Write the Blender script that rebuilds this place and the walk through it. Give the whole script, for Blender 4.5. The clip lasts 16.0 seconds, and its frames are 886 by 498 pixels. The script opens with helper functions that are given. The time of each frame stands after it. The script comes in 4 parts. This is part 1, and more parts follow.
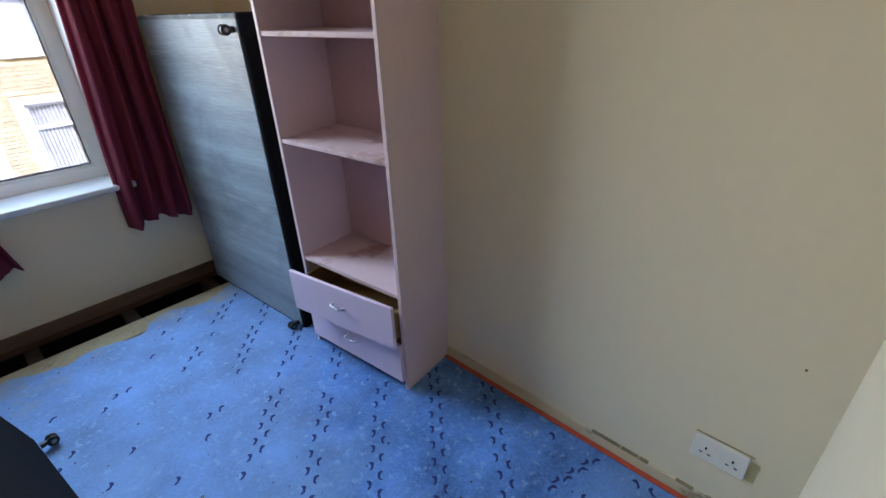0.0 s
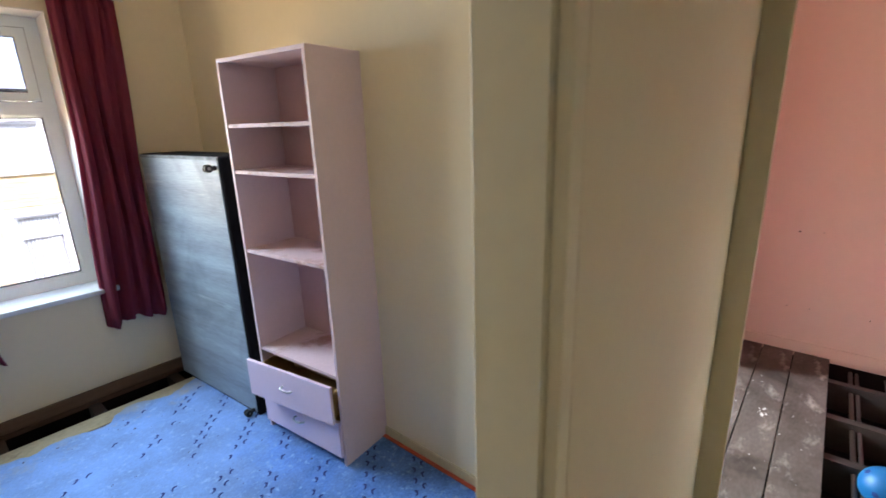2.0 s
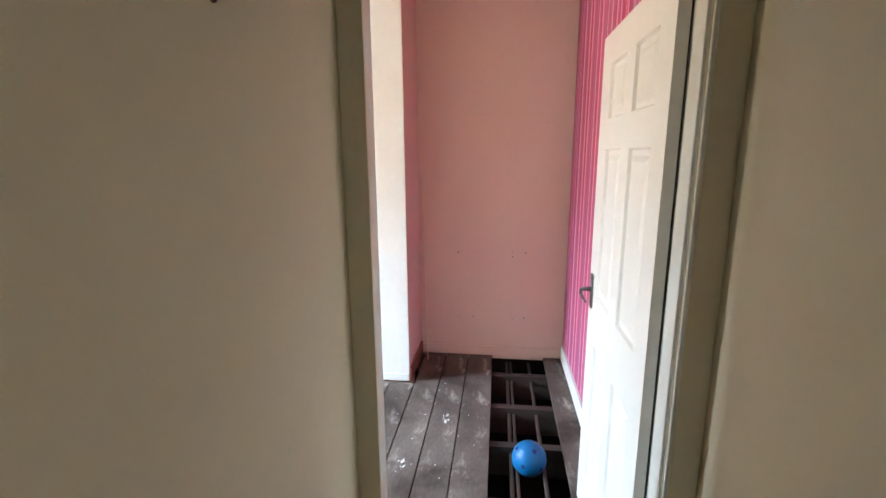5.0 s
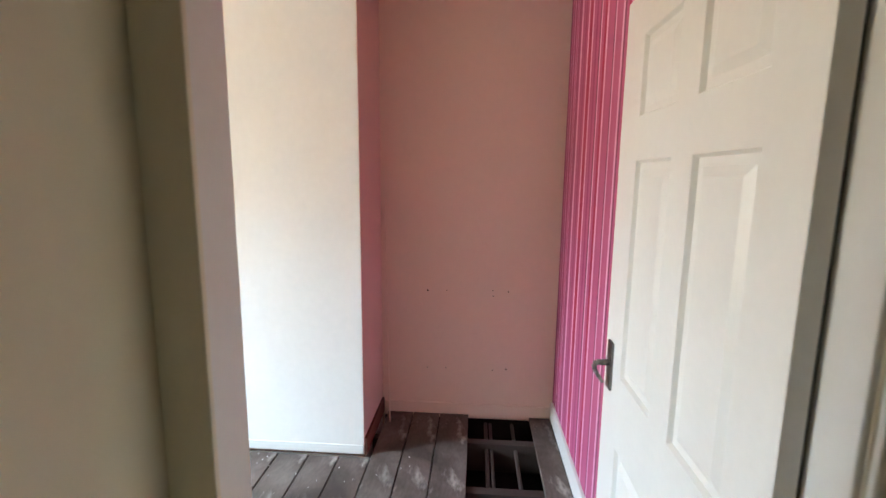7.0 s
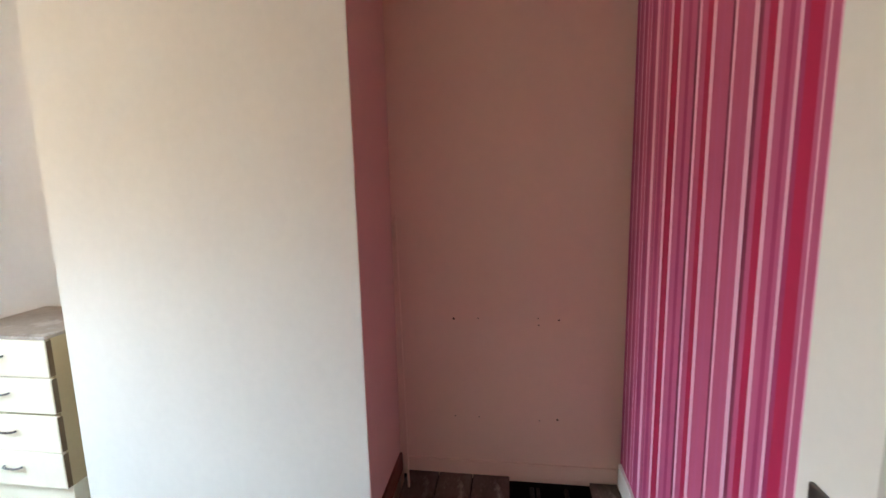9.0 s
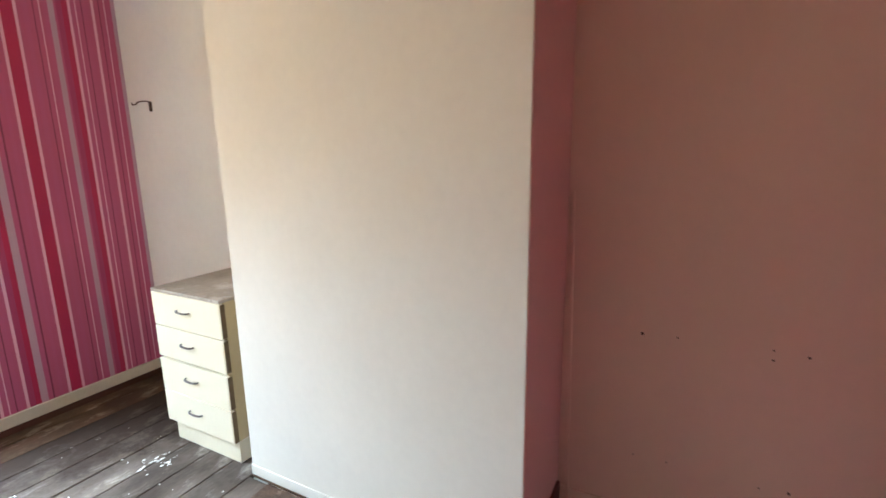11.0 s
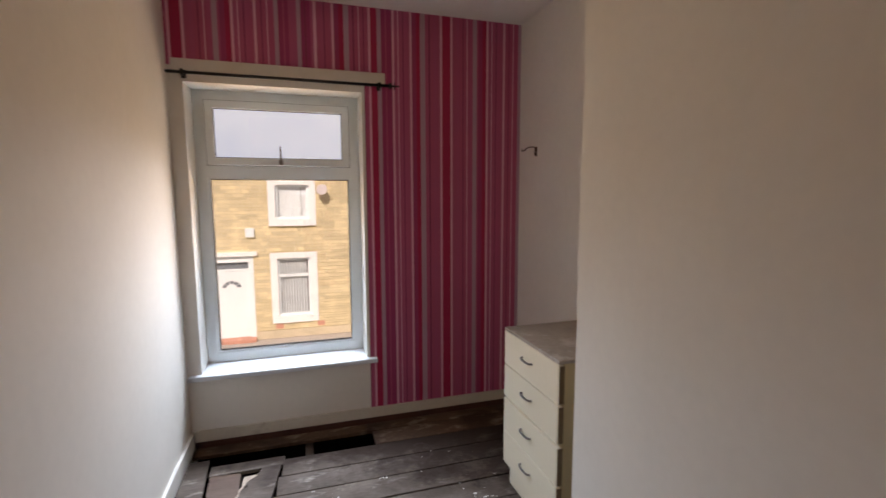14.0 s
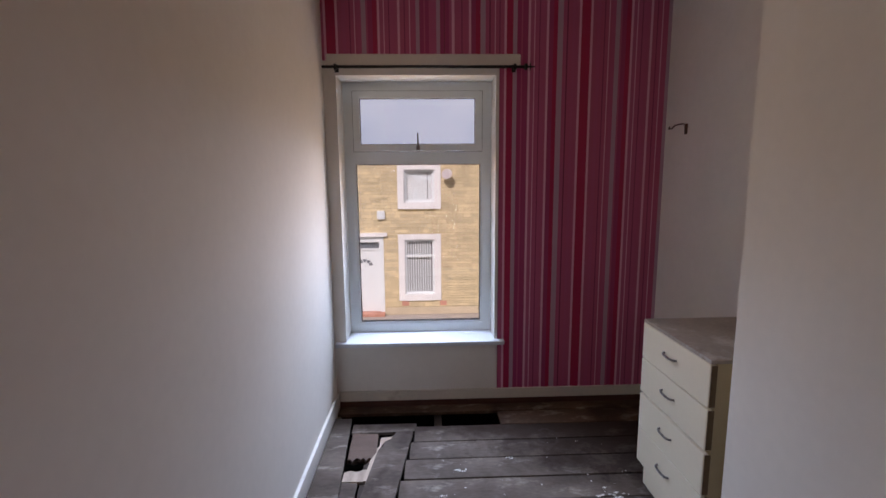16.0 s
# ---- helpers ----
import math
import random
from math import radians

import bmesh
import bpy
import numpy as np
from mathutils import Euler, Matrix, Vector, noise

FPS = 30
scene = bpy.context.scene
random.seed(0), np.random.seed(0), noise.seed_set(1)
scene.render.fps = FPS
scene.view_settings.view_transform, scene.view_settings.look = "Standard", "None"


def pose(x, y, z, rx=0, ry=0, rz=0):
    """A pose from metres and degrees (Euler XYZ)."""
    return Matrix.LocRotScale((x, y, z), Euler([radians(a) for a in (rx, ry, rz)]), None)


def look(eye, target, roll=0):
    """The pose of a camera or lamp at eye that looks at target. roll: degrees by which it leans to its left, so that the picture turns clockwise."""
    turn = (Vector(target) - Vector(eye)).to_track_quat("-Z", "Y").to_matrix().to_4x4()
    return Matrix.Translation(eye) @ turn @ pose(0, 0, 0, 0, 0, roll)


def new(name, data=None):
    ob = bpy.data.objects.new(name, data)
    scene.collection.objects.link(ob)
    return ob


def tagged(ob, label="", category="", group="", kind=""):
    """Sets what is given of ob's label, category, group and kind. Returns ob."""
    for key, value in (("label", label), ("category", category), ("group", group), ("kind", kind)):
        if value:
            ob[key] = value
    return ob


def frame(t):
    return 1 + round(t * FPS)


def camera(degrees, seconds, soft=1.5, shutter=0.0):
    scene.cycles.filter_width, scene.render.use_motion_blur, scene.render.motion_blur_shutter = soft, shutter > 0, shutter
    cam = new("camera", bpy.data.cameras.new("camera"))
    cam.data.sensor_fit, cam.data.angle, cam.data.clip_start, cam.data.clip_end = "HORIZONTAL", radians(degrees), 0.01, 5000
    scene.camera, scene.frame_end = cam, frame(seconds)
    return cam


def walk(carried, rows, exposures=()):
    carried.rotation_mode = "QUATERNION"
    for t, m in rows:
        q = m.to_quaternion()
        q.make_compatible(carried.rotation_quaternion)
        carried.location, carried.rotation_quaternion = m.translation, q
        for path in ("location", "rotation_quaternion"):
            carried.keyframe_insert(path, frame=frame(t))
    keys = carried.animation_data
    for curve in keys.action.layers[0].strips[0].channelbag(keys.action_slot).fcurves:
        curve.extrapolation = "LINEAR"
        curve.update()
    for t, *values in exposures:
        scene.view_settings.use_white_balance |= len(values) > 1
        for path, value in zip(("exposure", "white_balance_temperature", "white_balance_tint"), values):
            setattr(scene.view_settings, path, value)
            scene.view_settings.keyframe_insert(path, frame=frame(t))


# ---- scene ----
cam = camera(88.4, 16.0, shutter=0.4)
PATH = [
    (0, (-3.028, 0.048, 1.456), (-1.753, 1.263, 0.509), -1.9),
    (0.5, (-3.033, 0.031, 1.479), (-1.743, 1.266, 0.58), -2.2),
    (1, (-3.062, -0.052, 1.507), (-1.736, 1.22, 0.716), -2.2),
    (1.5, (-3.115, -0.234, 1.544), (-1.73, 1.051, 0.886), -1.9),
    (2, (-3.17, -0.404, 1.578), (-1.709, 0.852, 1.042), -1.8),
    (2.5, (-3.165, -0.489, 1.596), (-1.598, 0.661, 1.127), -1.8),
    (3, (-3.124, -0.566, 1.584), (-1.435, 0.409, 1.143), -2.0),
    (3.5, (-3.079, -0.597, 1.581), (-1.283, 0.156, 1.126), -1.9),
    (4, (-3.032, -0.623, 1.588), (-1.164, -0.087, 1.118), -1.4),
    (6.5, (-2.48, -0.549, 1.526), (-0.507, -0.471, 1.207), 0.2),
    (7, (-2.293, -0.595, 1.532), (-0.322, -0.453, 1.222), 0.6),
    (7.5, (-2.109, -0.581, 1.528), (-0.138, -0.446, 1.221), -1.1),
    (8, (-1.919, -0.575, 1.496), (0.056, -0.429, 1.216), -1.4),
    (10.3, (-1.434, -0.541, 1.513), (0.398, 0.151, 1.105), -1.2),
    (10.5, (-1.399, -0.512, 1.512), (0.401, 0.254, 1.094), -1.2),
    (11, (-1.291, -0.394, 1.493), (0.444, 0.52, 1.098), -0.8),
    (11.5, (-1.168, -0.316, 1.521), (0.478, 0.757, 1.145), -0.3),
    (12, (-1.136, -0.218, 1.531), (0.377, 1.048, 1.197), 0.0),
    (12.5, (-1.021, -0.171, 1.522), (0.278, 1.322, 1.236), -0.1),
    (13, (-0.973, -0.156, 1.528), (0.1, 1.511, 1.263), -0.1),
    (13.5, (-0.971, -0.142, 1.528), (-0.144, 1.662, 1.282), -0.1),
    (14, (-0.99, -0.136, 1.536), (-0.405, 1.763, 1.308), -0.2),
    (14.5, (-1.016, -0.139, 1.542), (-0.673, 1.82, 1.336), -0.2),
    (15, (-1.037, -0.139, 1.553), (-0.877, 1.848, 1.387), -0.5),
    (15.5, (-1.048, -0.141, 1.547), (-0.945, 1.845, 1.34), -0.6),
    (16, (-1.06, -0.132, 1.532), (-0.988, 1.845, 1.239), -0.5),
]
EXPOSURES = [(0, 1.82, 6200, 11), (1, 1.88, 6250, 11), (1.5, 2.24, 6500, 9), (2, 2.34, 6600, 11), (2.5, 2.15, 6700, 12), (3, 2.2, 6700, 13), (4, 2.3, 6200, 10), (6.3, 2.03, 5850, 8), (7, 1.84, 6000, 8), (8, 1.22, 6250, 10), (10.3, 1.3, 6350, 9),
             (11, 1.15, 6700, 11), (12.5, 0.26, 7400, 19), (13.5, -0.3, 7600, 22), (14, -0.52, 7400, 24), (14.5, -0.83, 7000, 26), (16, -0.92, 6500, 29)]
walk(cam, [(t, look(eye, target, roll)) for t, eye, target, roll in PATH], EXPOSURES)

# ---- light ----
world = bpy.data.worlds.new("sky")
scene.world = world
world.use_nodes = True
wn = world.node_tree.nodes
sky = wn.new("ShaderNodeTexSky")
sky.sky_type = "NISHITA"
sky.sun_disc = False
sky.dust_density = 2.0
sky.sun_elevation = radians(42)
sky.sun_rotation = radians(200)
world.node_tree.links.new(sky.outputs[0], wn["Background"].inputs[0])
wn["Background"].inputs[1].default_value = 0.12


def sun_lamp():
    data = bpy.data.lights.new("sun", "SUN")
    data.energy, data.angle, data.color = 5.0, radians(0.6), (1.0, 0.95, 0.88)
    ob = new("sun", data)
    az, el = radians(200), radians(42)
    way = Vector((math.sin(az) * math.cos(el), math.cos(az) * math.cos(el), math.sin(el)))
    ob.matrix_world = look(way * 40, (0, 0, 0))


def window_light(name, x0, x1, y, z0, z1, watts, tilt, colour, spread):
    """An area lamp standing in for daylight in a window's opening; tilt: metres up or down per metre inwards."""
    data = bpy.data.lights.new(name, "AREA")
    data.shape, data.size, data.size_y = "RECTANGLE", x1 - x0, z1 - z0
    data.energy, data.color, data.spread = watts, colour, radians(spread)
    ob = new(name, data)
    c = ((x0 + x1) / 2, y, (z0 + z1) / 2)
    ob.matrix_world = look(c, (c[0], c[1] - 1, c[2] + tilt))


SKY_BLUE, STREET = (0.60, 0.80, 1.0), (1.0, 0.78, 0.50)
sun_lamp()
window_light("sky_light", -1.44, -0.82, 3.26, 1.2, 2.1, 44, -1.0, SKY_BLUE, 91)
# added warm lamp, stands in for light bounced up off the sunlit street
window_light("street_bounce_fill", -1.44, -0.82, 3.26, 0.8, 1.8, 11, 0.5, STREET, 122)
window_light("sky_light", -3.42, -2.60, 2.95, 1.3, 2.1, 9.0, -0.7, SKY_BLUE, 115)
# same added fill of bounced street light for the blue room
window_light("street_bounce_fill", -3.42, -2.60, 2.95, 1.0, 1.9, 4.2, 0.5, STREET, 125)


# ---- materials ----
def rgb(r, g, b):
    """Linear colour from sRGB 0..255."""
    return tuple(((c / 255 + 0.055) / 1.055) ** 2.4 if c > 10 else c / 255 / 12.92 for c in (r, g, b))


def mat(name, base, rough=0.6, vary=0.12, scale=6.0, fine=60.0, bump=0.1, metal=0.0, spots=None, spot_scale=3.0, spot_lo=0.6, stretch=(1, 1, 1), per_object=0.0, dist=0.004, spec=0.4, stain=None, stain_scale=1.5, stain_lo=0.5):
    """A surface with variation at two scales, fine relief and, if wanted, stains of another colour."""
    m = bpy.data.materials.new(name)
    m.use_nodes = True
    nt = m.node_tree
    n, l = nt.nodes, nt.links
    b = n["Principled BSDF"]
    b.inputs["Roughness"].default_value = rough
    b.inputs["Metallic"].default_value = metal
    b.inputs["Specular IOR Level"].default_value = spec
    tc = n.new("ShaderNodeTexCoord")
    mp = n.new("ShaderNodeMapping")
    mp.inputs["Scale"].default_value = stretch
    l.new(tc.outputs["Object"], mp.inputs[0])
    big = n.new("ShaderNodeTexNoise")
    big.inputs["Scale"].default_value = scale
    big.inputs["Detail"].default_value = 5
    small = n.new("ShaderNodeTexNoise")
    small.inputs["Scale"].default_value = fine
    small.inputs["Detail"].default_value = 4
    l.new(mp.outputs[0], big.inputs[0])
    l.new(mp.outputs[0], small.inputs[0])
    add = n.new("ShaderNodeMath")
    add.operation = "MULTIPLY_ADD"
    l.new(small.outputs[0], add.inputs[0])
    add.inputs[1].default_value = 0.5
    l.new(big.outputs[0], add.inputs[2])
    ramp = n.new("ShaderNodeMapRange")
    ramp.inputs[1].default_value, ramp.inputs[2].default_value = 0.45, 1.05
    ramp.inputs[3].default_value, ramp.inputs[4].default_value = 1 - vary, 1 + vary
    l.new(add.outputs[0], ramp.inputs[0])
    mul = n.new("ShaderNodeMix")
    mul.data_type, mul.blend_type = "RGBA", "MULTIPLY"
    mul.inputs[0].default_value = 1.0
    mul.inputs[6].default_value = (*base, 1)
    l.new(ramp.outputs[0], mul.inputs[7])
    out = mul.outputs[2]
    if per_object:
        info = n.new("ShaderNodeObjectInfo")
        mr = n.new("ShaderNodeMapRange")
        mr.inputs[3].default_value, mr.inputs[4].default_value = 1 - per_object, 1 + per_object
        l.new(info.outputs["Random"], mr.inputs[0])
        mo = n.new("ShaderNodeMix")
        mo.data_type, mo.blend_type = "RGBA", "MULTIPLY"
        mo.inputs[0].default_value = 1.0
        l.new(out, mo.inputs[6])
        l.new(mr.outputs[0], mo.inputs[7])
        out = mo.outputs[2]
    if spots:
        sp = n.new("ShaderNodeTexNoise")
        sp.inputs["Scale"].default_value = spot_scale
        sp.inputs["Detail"].default_value = 8
        sp.inputs["Roughness"].default_value = 0.65
        l.new(mp.outputs[0], sp.inputs[0])
        sr = n.new("ShaderNodeMapRange")
        sr.inputs[1].default_value, sr.inputs[2].default_value = spot_lo, spot_lo + 0.12
        l.new(sp.outputs[0], sr.inputs[0])
        ms = n.new("ShaderNodeMix")
        ms.data_type = "RGBA"
        l.new(sr.outputs[0], ms.inputs[0])
        l.new(out, ms.inputs[6])
        ms.inputs[7].default_value = (*spots, 1)
        out = ms.outputs[2]
    if stain:
        st = n.new("ShaderNodeTexNoise")
        st.inputs["Scale"].default_value = stain_scale
        st.inputs["Detail"].default_value = 6
        st.inputs["Distortion"].default_value = 0.6
        geo = n.new("ShaderNodeNewGeometry")
        l.new(geo.outputs["Position"], st.inputs[0])
        sr = n.new("ShaderNodeMapRange")
        sr.inputs[1].default_value, sr.inputs[2].default_value = stain_lo, stain_lo + 0.22
        sr.inputs[4].default_value = 0.75
        l.new(st.outputs[0], sr.inputs[0])
        ms = n.new("ShaderNodeMix")
        ms.data_type = "RGBA"
        l.new(sr.outputs[0], ms.inputs[0])
        l.new(out, ms.inputs[6])
        ms.inputs[7].default_value = (*stain, 1)
        out = ms.outputs[2]
    l.new(out, b.inputs["Base Color"])
    bp = n.new("ShaderNodeBump")
    bp.inputs["Strength"].default_value = bump
    bp.inputs["Distance"].default_value = dist
    l.new(add.outputs[0], bp.inputs["Height"])
    l.new(bp.outputs[0], b.inputs["Normal"])
    return m


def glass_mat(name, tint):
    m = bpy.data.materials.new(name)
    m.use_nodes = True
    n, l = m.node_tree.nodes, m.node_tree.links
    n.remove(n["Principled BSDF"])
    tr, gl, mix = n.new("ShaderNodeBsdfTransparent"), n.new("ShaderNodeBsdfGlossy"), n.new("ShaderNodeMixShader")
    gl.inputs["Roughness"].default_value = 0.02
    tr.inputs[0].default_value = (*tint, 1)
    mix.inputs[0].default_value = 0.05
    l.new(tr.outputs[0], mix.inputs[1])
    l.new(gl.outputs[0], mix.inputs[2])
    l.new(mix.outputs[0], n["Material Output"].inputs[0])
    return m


WHITE_WALL = mat("white painted plaster", rgb(228, 223, 214), 0.75, 0.045, 2.0, 25, 0.08)
CREAM_WALL = mat("cream painted plaster", rgb(222, 210, 182), 0.7, 0.03, 1.2, 30, 0.06)
PINK_WALL = mat("salmon pink painted plaster", rgb(226, 196, 176), 0.75, 0.03, 1.5, 25, 0.06)
ROSE_WALL = mat("rose pink painted plaster", rgb(221, 189, 176), 0.75, 0.03, 1.5, 25, 0.06)
CEIL = mat("white ceiling paint", rgb(232, 228, 222), 0.8, 0.03, 1.5, 30, 0.06)
GLOSS = mat("white gloss paint", rgb(224, 221, 213), 0.35, 0.04, 4, 50, 0.05)
CREAM_GLOSS = mat("cream eggshell paint", rgb(220, 210, 184), 0.6, 0.05, 3, 40, 0.06)
PAPER = {k: mat("wallpaper " + n, c, 0.55, 0.07, 2, 160, 0.12, dist=0.002) for k, n, c in (
    ("h", "crimson", rgb(176, 34, 78)), ("p", "pale pink", rgb(226, 172, 194)), ("r", "rose", rgb(184, 84, 120)), ("m", "mauve", rgb(184, 86, 124)),
    ("u", "plum", rgb(164, 56, 102)), ("g", "grey", rgb(186, 150, 168)), ("d", "dark wine", rgb(132, 50, 82)))}
BOARD = mat("worn grey floorboard", rgb(102, 91, 83), 0.85, 0.42, 3.4, 40, 0.5, spots=rgb(160, 150, 141), spot_scale=5, spot_lo=0.57, stretch=(0.7, 1.8, 1.8), per_object=0.12, spec=0.2, stain=rgb(48, 36, 30), stain_scale=2.4, stain_lo=0.42)
EDGEBOARD = mat("grimy brown floorboard", rgb(92, 72, 58), 0.85, 0.5, 3, 40, 0.4, spots=rgb(146, 132, 116), spot_scale=6, spot_lo=0.55, stretch=(0.8, 1.8, 1.8), spec=0.2, stain=rgb(58, 40, 32), stain_scale=3, stain_lo=0.44)
RUBBLE = mat("brown crumbled mortar", rgb(84, 64, 52), 0.95, 0.5, 14, 90, 0.9, spots=rgb(128, 108, 92), spot_scale=20, spot_lo=0.58)
DARKWOOD = mat("stained dark timber", rgb(84, 60, 46), 0.7, 0.35, 3, 40, 0.3, stretch=(0.5, 4, 4))
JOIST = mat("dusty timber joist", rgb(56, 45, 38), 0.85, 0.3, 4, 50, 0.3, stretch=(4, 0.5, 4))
# near black: the shade of the floor gaps is put into the colour
VOID = mat("near-black shaded lath and rubble", rgb(24, 19, 17), 0.95, 0.5, 8, 60, 0.5, spec=0.1)
PIPE = mat("dull dark brown pipe", rgb(62, 52, 46), 0.6, 0.3, 6, 50, 0.2)
UPVC = mat("white window plastic", rgb(236, 243, 243), 0.3, 0.03, 5, 60, 0.02)
SILL = mat("white sill paint", rgb(212, 216, 220), 0.35, 0.05, 5, 50, 0.05)
SASH_GAP = mat("grey sash gap shade", rgb(96, 102, 106), 0.7, 0.1, 5, 60, 0.02)
GLASS = glass_mat("window glass", (1.0, 1.0, 1.0))
# grey tint added to tone down the over-bright street behind window_2
DIM_GLASS = glass_mat("dimming grey window glass", (0.56, 0.57, 0.65))
CARPET = mat("blue patterned carpet", rgb(80, 119, 184), 0.95, 0.55, 5, 90, 1.0, spots=rgb(122, 157, 206), spot_scale=34, spot_lo=0.56, stain=rgb(116, 150, 198), stain_scale=1.3, stain_lo=0.55)


def ragged_patch(m, colour, lo, most, slant=0.0, wide=0.2):
    """A ragged patch of another colour to one side: worn pile on the carpet, damp on the boards."""
    n, l = m.node_tree.nodes, m.node_tree.links
    geo, sep, noi, ma, mr, mx = (n.new("ShaderNode" + k) for k in ("NewGeometry", "VectorMath", "TexNoise", "Math", "MapRange", "Mix"))
    sep.operation = "DOT_PRODUCT"
    sep.inputs[1].default_value = (slant, 0.55, 0)
    noi.inputs["Scale"].default_value = 4.5
    noi.inputs["Detail"].default_value = 9
    noi.inputs["Roughness"].default_value = 0.75
    l.new(geo.outputs["Position"], sep.inputs[0])
    l.new(geo.outputs["Position"], noi.inputs[0])
    ma.operation = "ADD"
    l.new(sep.outputs["Value"], ma.inputs[0])
    l.new(noi.outputs[0], ma.inputs[1])
    mr.inputs[1].default_value, mr.inputs[2].default_value = lo, lo + wide
    mr.inputs[4].default_value = most
    l.new(ma.outputs[0], mr.inputs[0])
    mx.data_type = "RGBA"
    b = n["Principled BSDF"].inputs["Base Color"]
    l.new(mr.outputs[0], mx.inputs[0])
    l.new(b.links[0].from_socket, mx.inputs[6])
    mx.inputs[7].default_value = (*colour, 1)
    l.new(mx.outputs[2], b)


ragged_patch(CARPET, rgb(136, 162, 200), 3.15, 0.4, -0.9, 0.4)
ragged_patch(CARPET, rgb(148, 146, 132), 1.84, 0.8)
ragged_patch(BOARD, rgb(46, 32, 25), 1.50, 0.8, 0.30)
LILAC = mat("pale lilac painted board", rgb(208, 187, 193), 0.5, 0.06, 2.5, 50, 0.05)
FLOOR_CREAM = mat("cream drawer front", rgb(234, 224, 200), 0.4, 0.03, 3, 40, 0.03)
BLACKCLOTH = mat("black fabric", rgb(20, 20, 23), 0.95, 0.2, 6, 300, 0.3, spec=0.1)
BEDGREY = mat("streaky grey underside", rgb(136, 148, 156), 0.5, 0.45, 1.6, 30, 0.15, stretch=(3, 0.35, 6), spots=rgb(178, 188, 192), spot_scale=2.2, spot_lo=0.6, stain=rgb(74, 86, 94), stain_scale=2.2, stain_lo=0.5)
FRAYED = mat("frayed grey cloth edge", rgb(120, 126, 130), 0.9, 0.5, 9, 120, 0.4, spots=rgb(214, 214, 212), spot_scale=14, spot_lo=0.6)
CURTAIN = mat("plum red curtain cloth", rgb(128, 50, 70), 0.85, 0.15, 5, 200, 0.2)


def let_through(m, colour, share):
    """Thin cloth: part of the light passes through."""
    n, l = m.node_tree.nodes, m.node_tree.links
    tl, mix = n.new("ShaderNodeBsdfTranslucent"), n.new("ShaderNodeMixShader")
    tl.inputs[0].default_value = (*colour, 1)
    mix.inputs[0].default_value = share
    l.new(n["Principled BSDF"].outputs[0], mix.inputs[1])
    l.new(tl.outputs[0], mix.inputs[2])
    l.new(mix.outputs[0], n["Material Output"].inputs[0])


let_through(CURTAIN, rgb(170, 70, 96), 0.3)
STEEL = mat("dull chrome", rgb(132, 128, 124), 0.3, 0.1, 6, 60, 0.05, metal=1.0)
SILVER = mat("bright nickel", rgb(206, 204, 204), 0.35, 0.05, 6, 60, 0.03, metal=1.0)
BLACKMETAL = mat("black metal", rgb(24, 22, 22), 0.4, 0.1, 6, 60, 0.05)
STONE = mat("buff sandstone", rgb(208, 193, 164), 0.85, 0.15, 3, 40, 0.4)
SURROUND = mat("white painted stone", rgb(243, 243, 240), 0.6, 0.05, 3, 40, 0.1)
ASPHALT = mat("road surface", rgb(150, 142, 134), 0.9, 0.15, 3, 90, 0.3)
BALL = mat("blue rubber ball", rgb(20, 96, 148), 0.45, 0.1, 4, 60, 0.05)
NAVY = mat("navy print", rgb(34, 50, 106), 0.9, 0.15, 5, 80, 0.1)


# ---- building helpers ----
def box(bm, lo, hi, m=None):
    v = [bm.verts.new(Vector((x, y, z)) if m is None else m @ Vector((x, y, z))) for x in (lo[0], hi[0]) for y in (lo[1], hi[1]) for z in (lo[2], hi[2])]
    for f in ((0, 1, 3, 2), (4, 6, 7, 5), (0, 4, 5, 1), (2, 3, 7, 6), (0, 2, 6, 4), (1, 5, 7, 3)):
        bm.faces.new([v[i] for i in f])


def rod(bm, a, b, r0, r1=None, seg=12):
    a, b = Vector(a), Vector(b)
    r1 = r0 if r1 is None else r1
    q = (b - a).to_track_quat("Z", "Y")
    rings = [[bm.verts.new(p + q @ Vector((r * math.cos(2 * math.pi * k / seg), r * math.sin(2 * math.pi * k / seg), 0))) for k in range(seg)] for p, r in ((a, r0), (b, r1))]
    for k in range(seg):
        bm.faces.new((rings[0][k], rings[0][(k + 1) % seg], rings[1][(k + 1) % seg], rings[1][k]))
    bm.faces.new(rings[0][::-1])
    bm.faces.new(rings[1])


def part(name, bm, material, parent=None, label="", bevel=0.0, smooth=False):
    if bevel:
        bmesh.ops.bevel(bm, geom=bm.edges[:], offset=bevel, segments=2, affect="EDGES", profile=0.5)
    bmesh.ops.recalc_face_normals(bm, faces=bm.faces[:])
    me = bpy.data.meshes.new(name)
    bm.to_mesh(me)
    bm.free()
    me.materials.append(material)
    if smooth:
        for p in me.polygons:
            p.use_smooth = True
    ob = new(name, me)
    if parent:
        ob.parent = parent
    if label:
        ob["label"] = label
    return ob


def boxes(name, cells, material, parent=None, label="", bevel=0.0, m=None):
    bm = bmesh.new()
    for lo, hi in cells:
        box(bm, lo, hi, m)
    return part(name, bm, material, parent, label, bevel)


def thing(name, label, category, at=(0, 0, 0), turn=0, group="", kind=""):
    ob = new(name)
    ob.empty_display_size = 0.1
    ob.matrix_world = pose(*at, 0, 0, turn)
    return tagged(ob, label, category, group, kind)


def setting(ob, label, category):
    return tagged(ob, label, category, kind="structure")


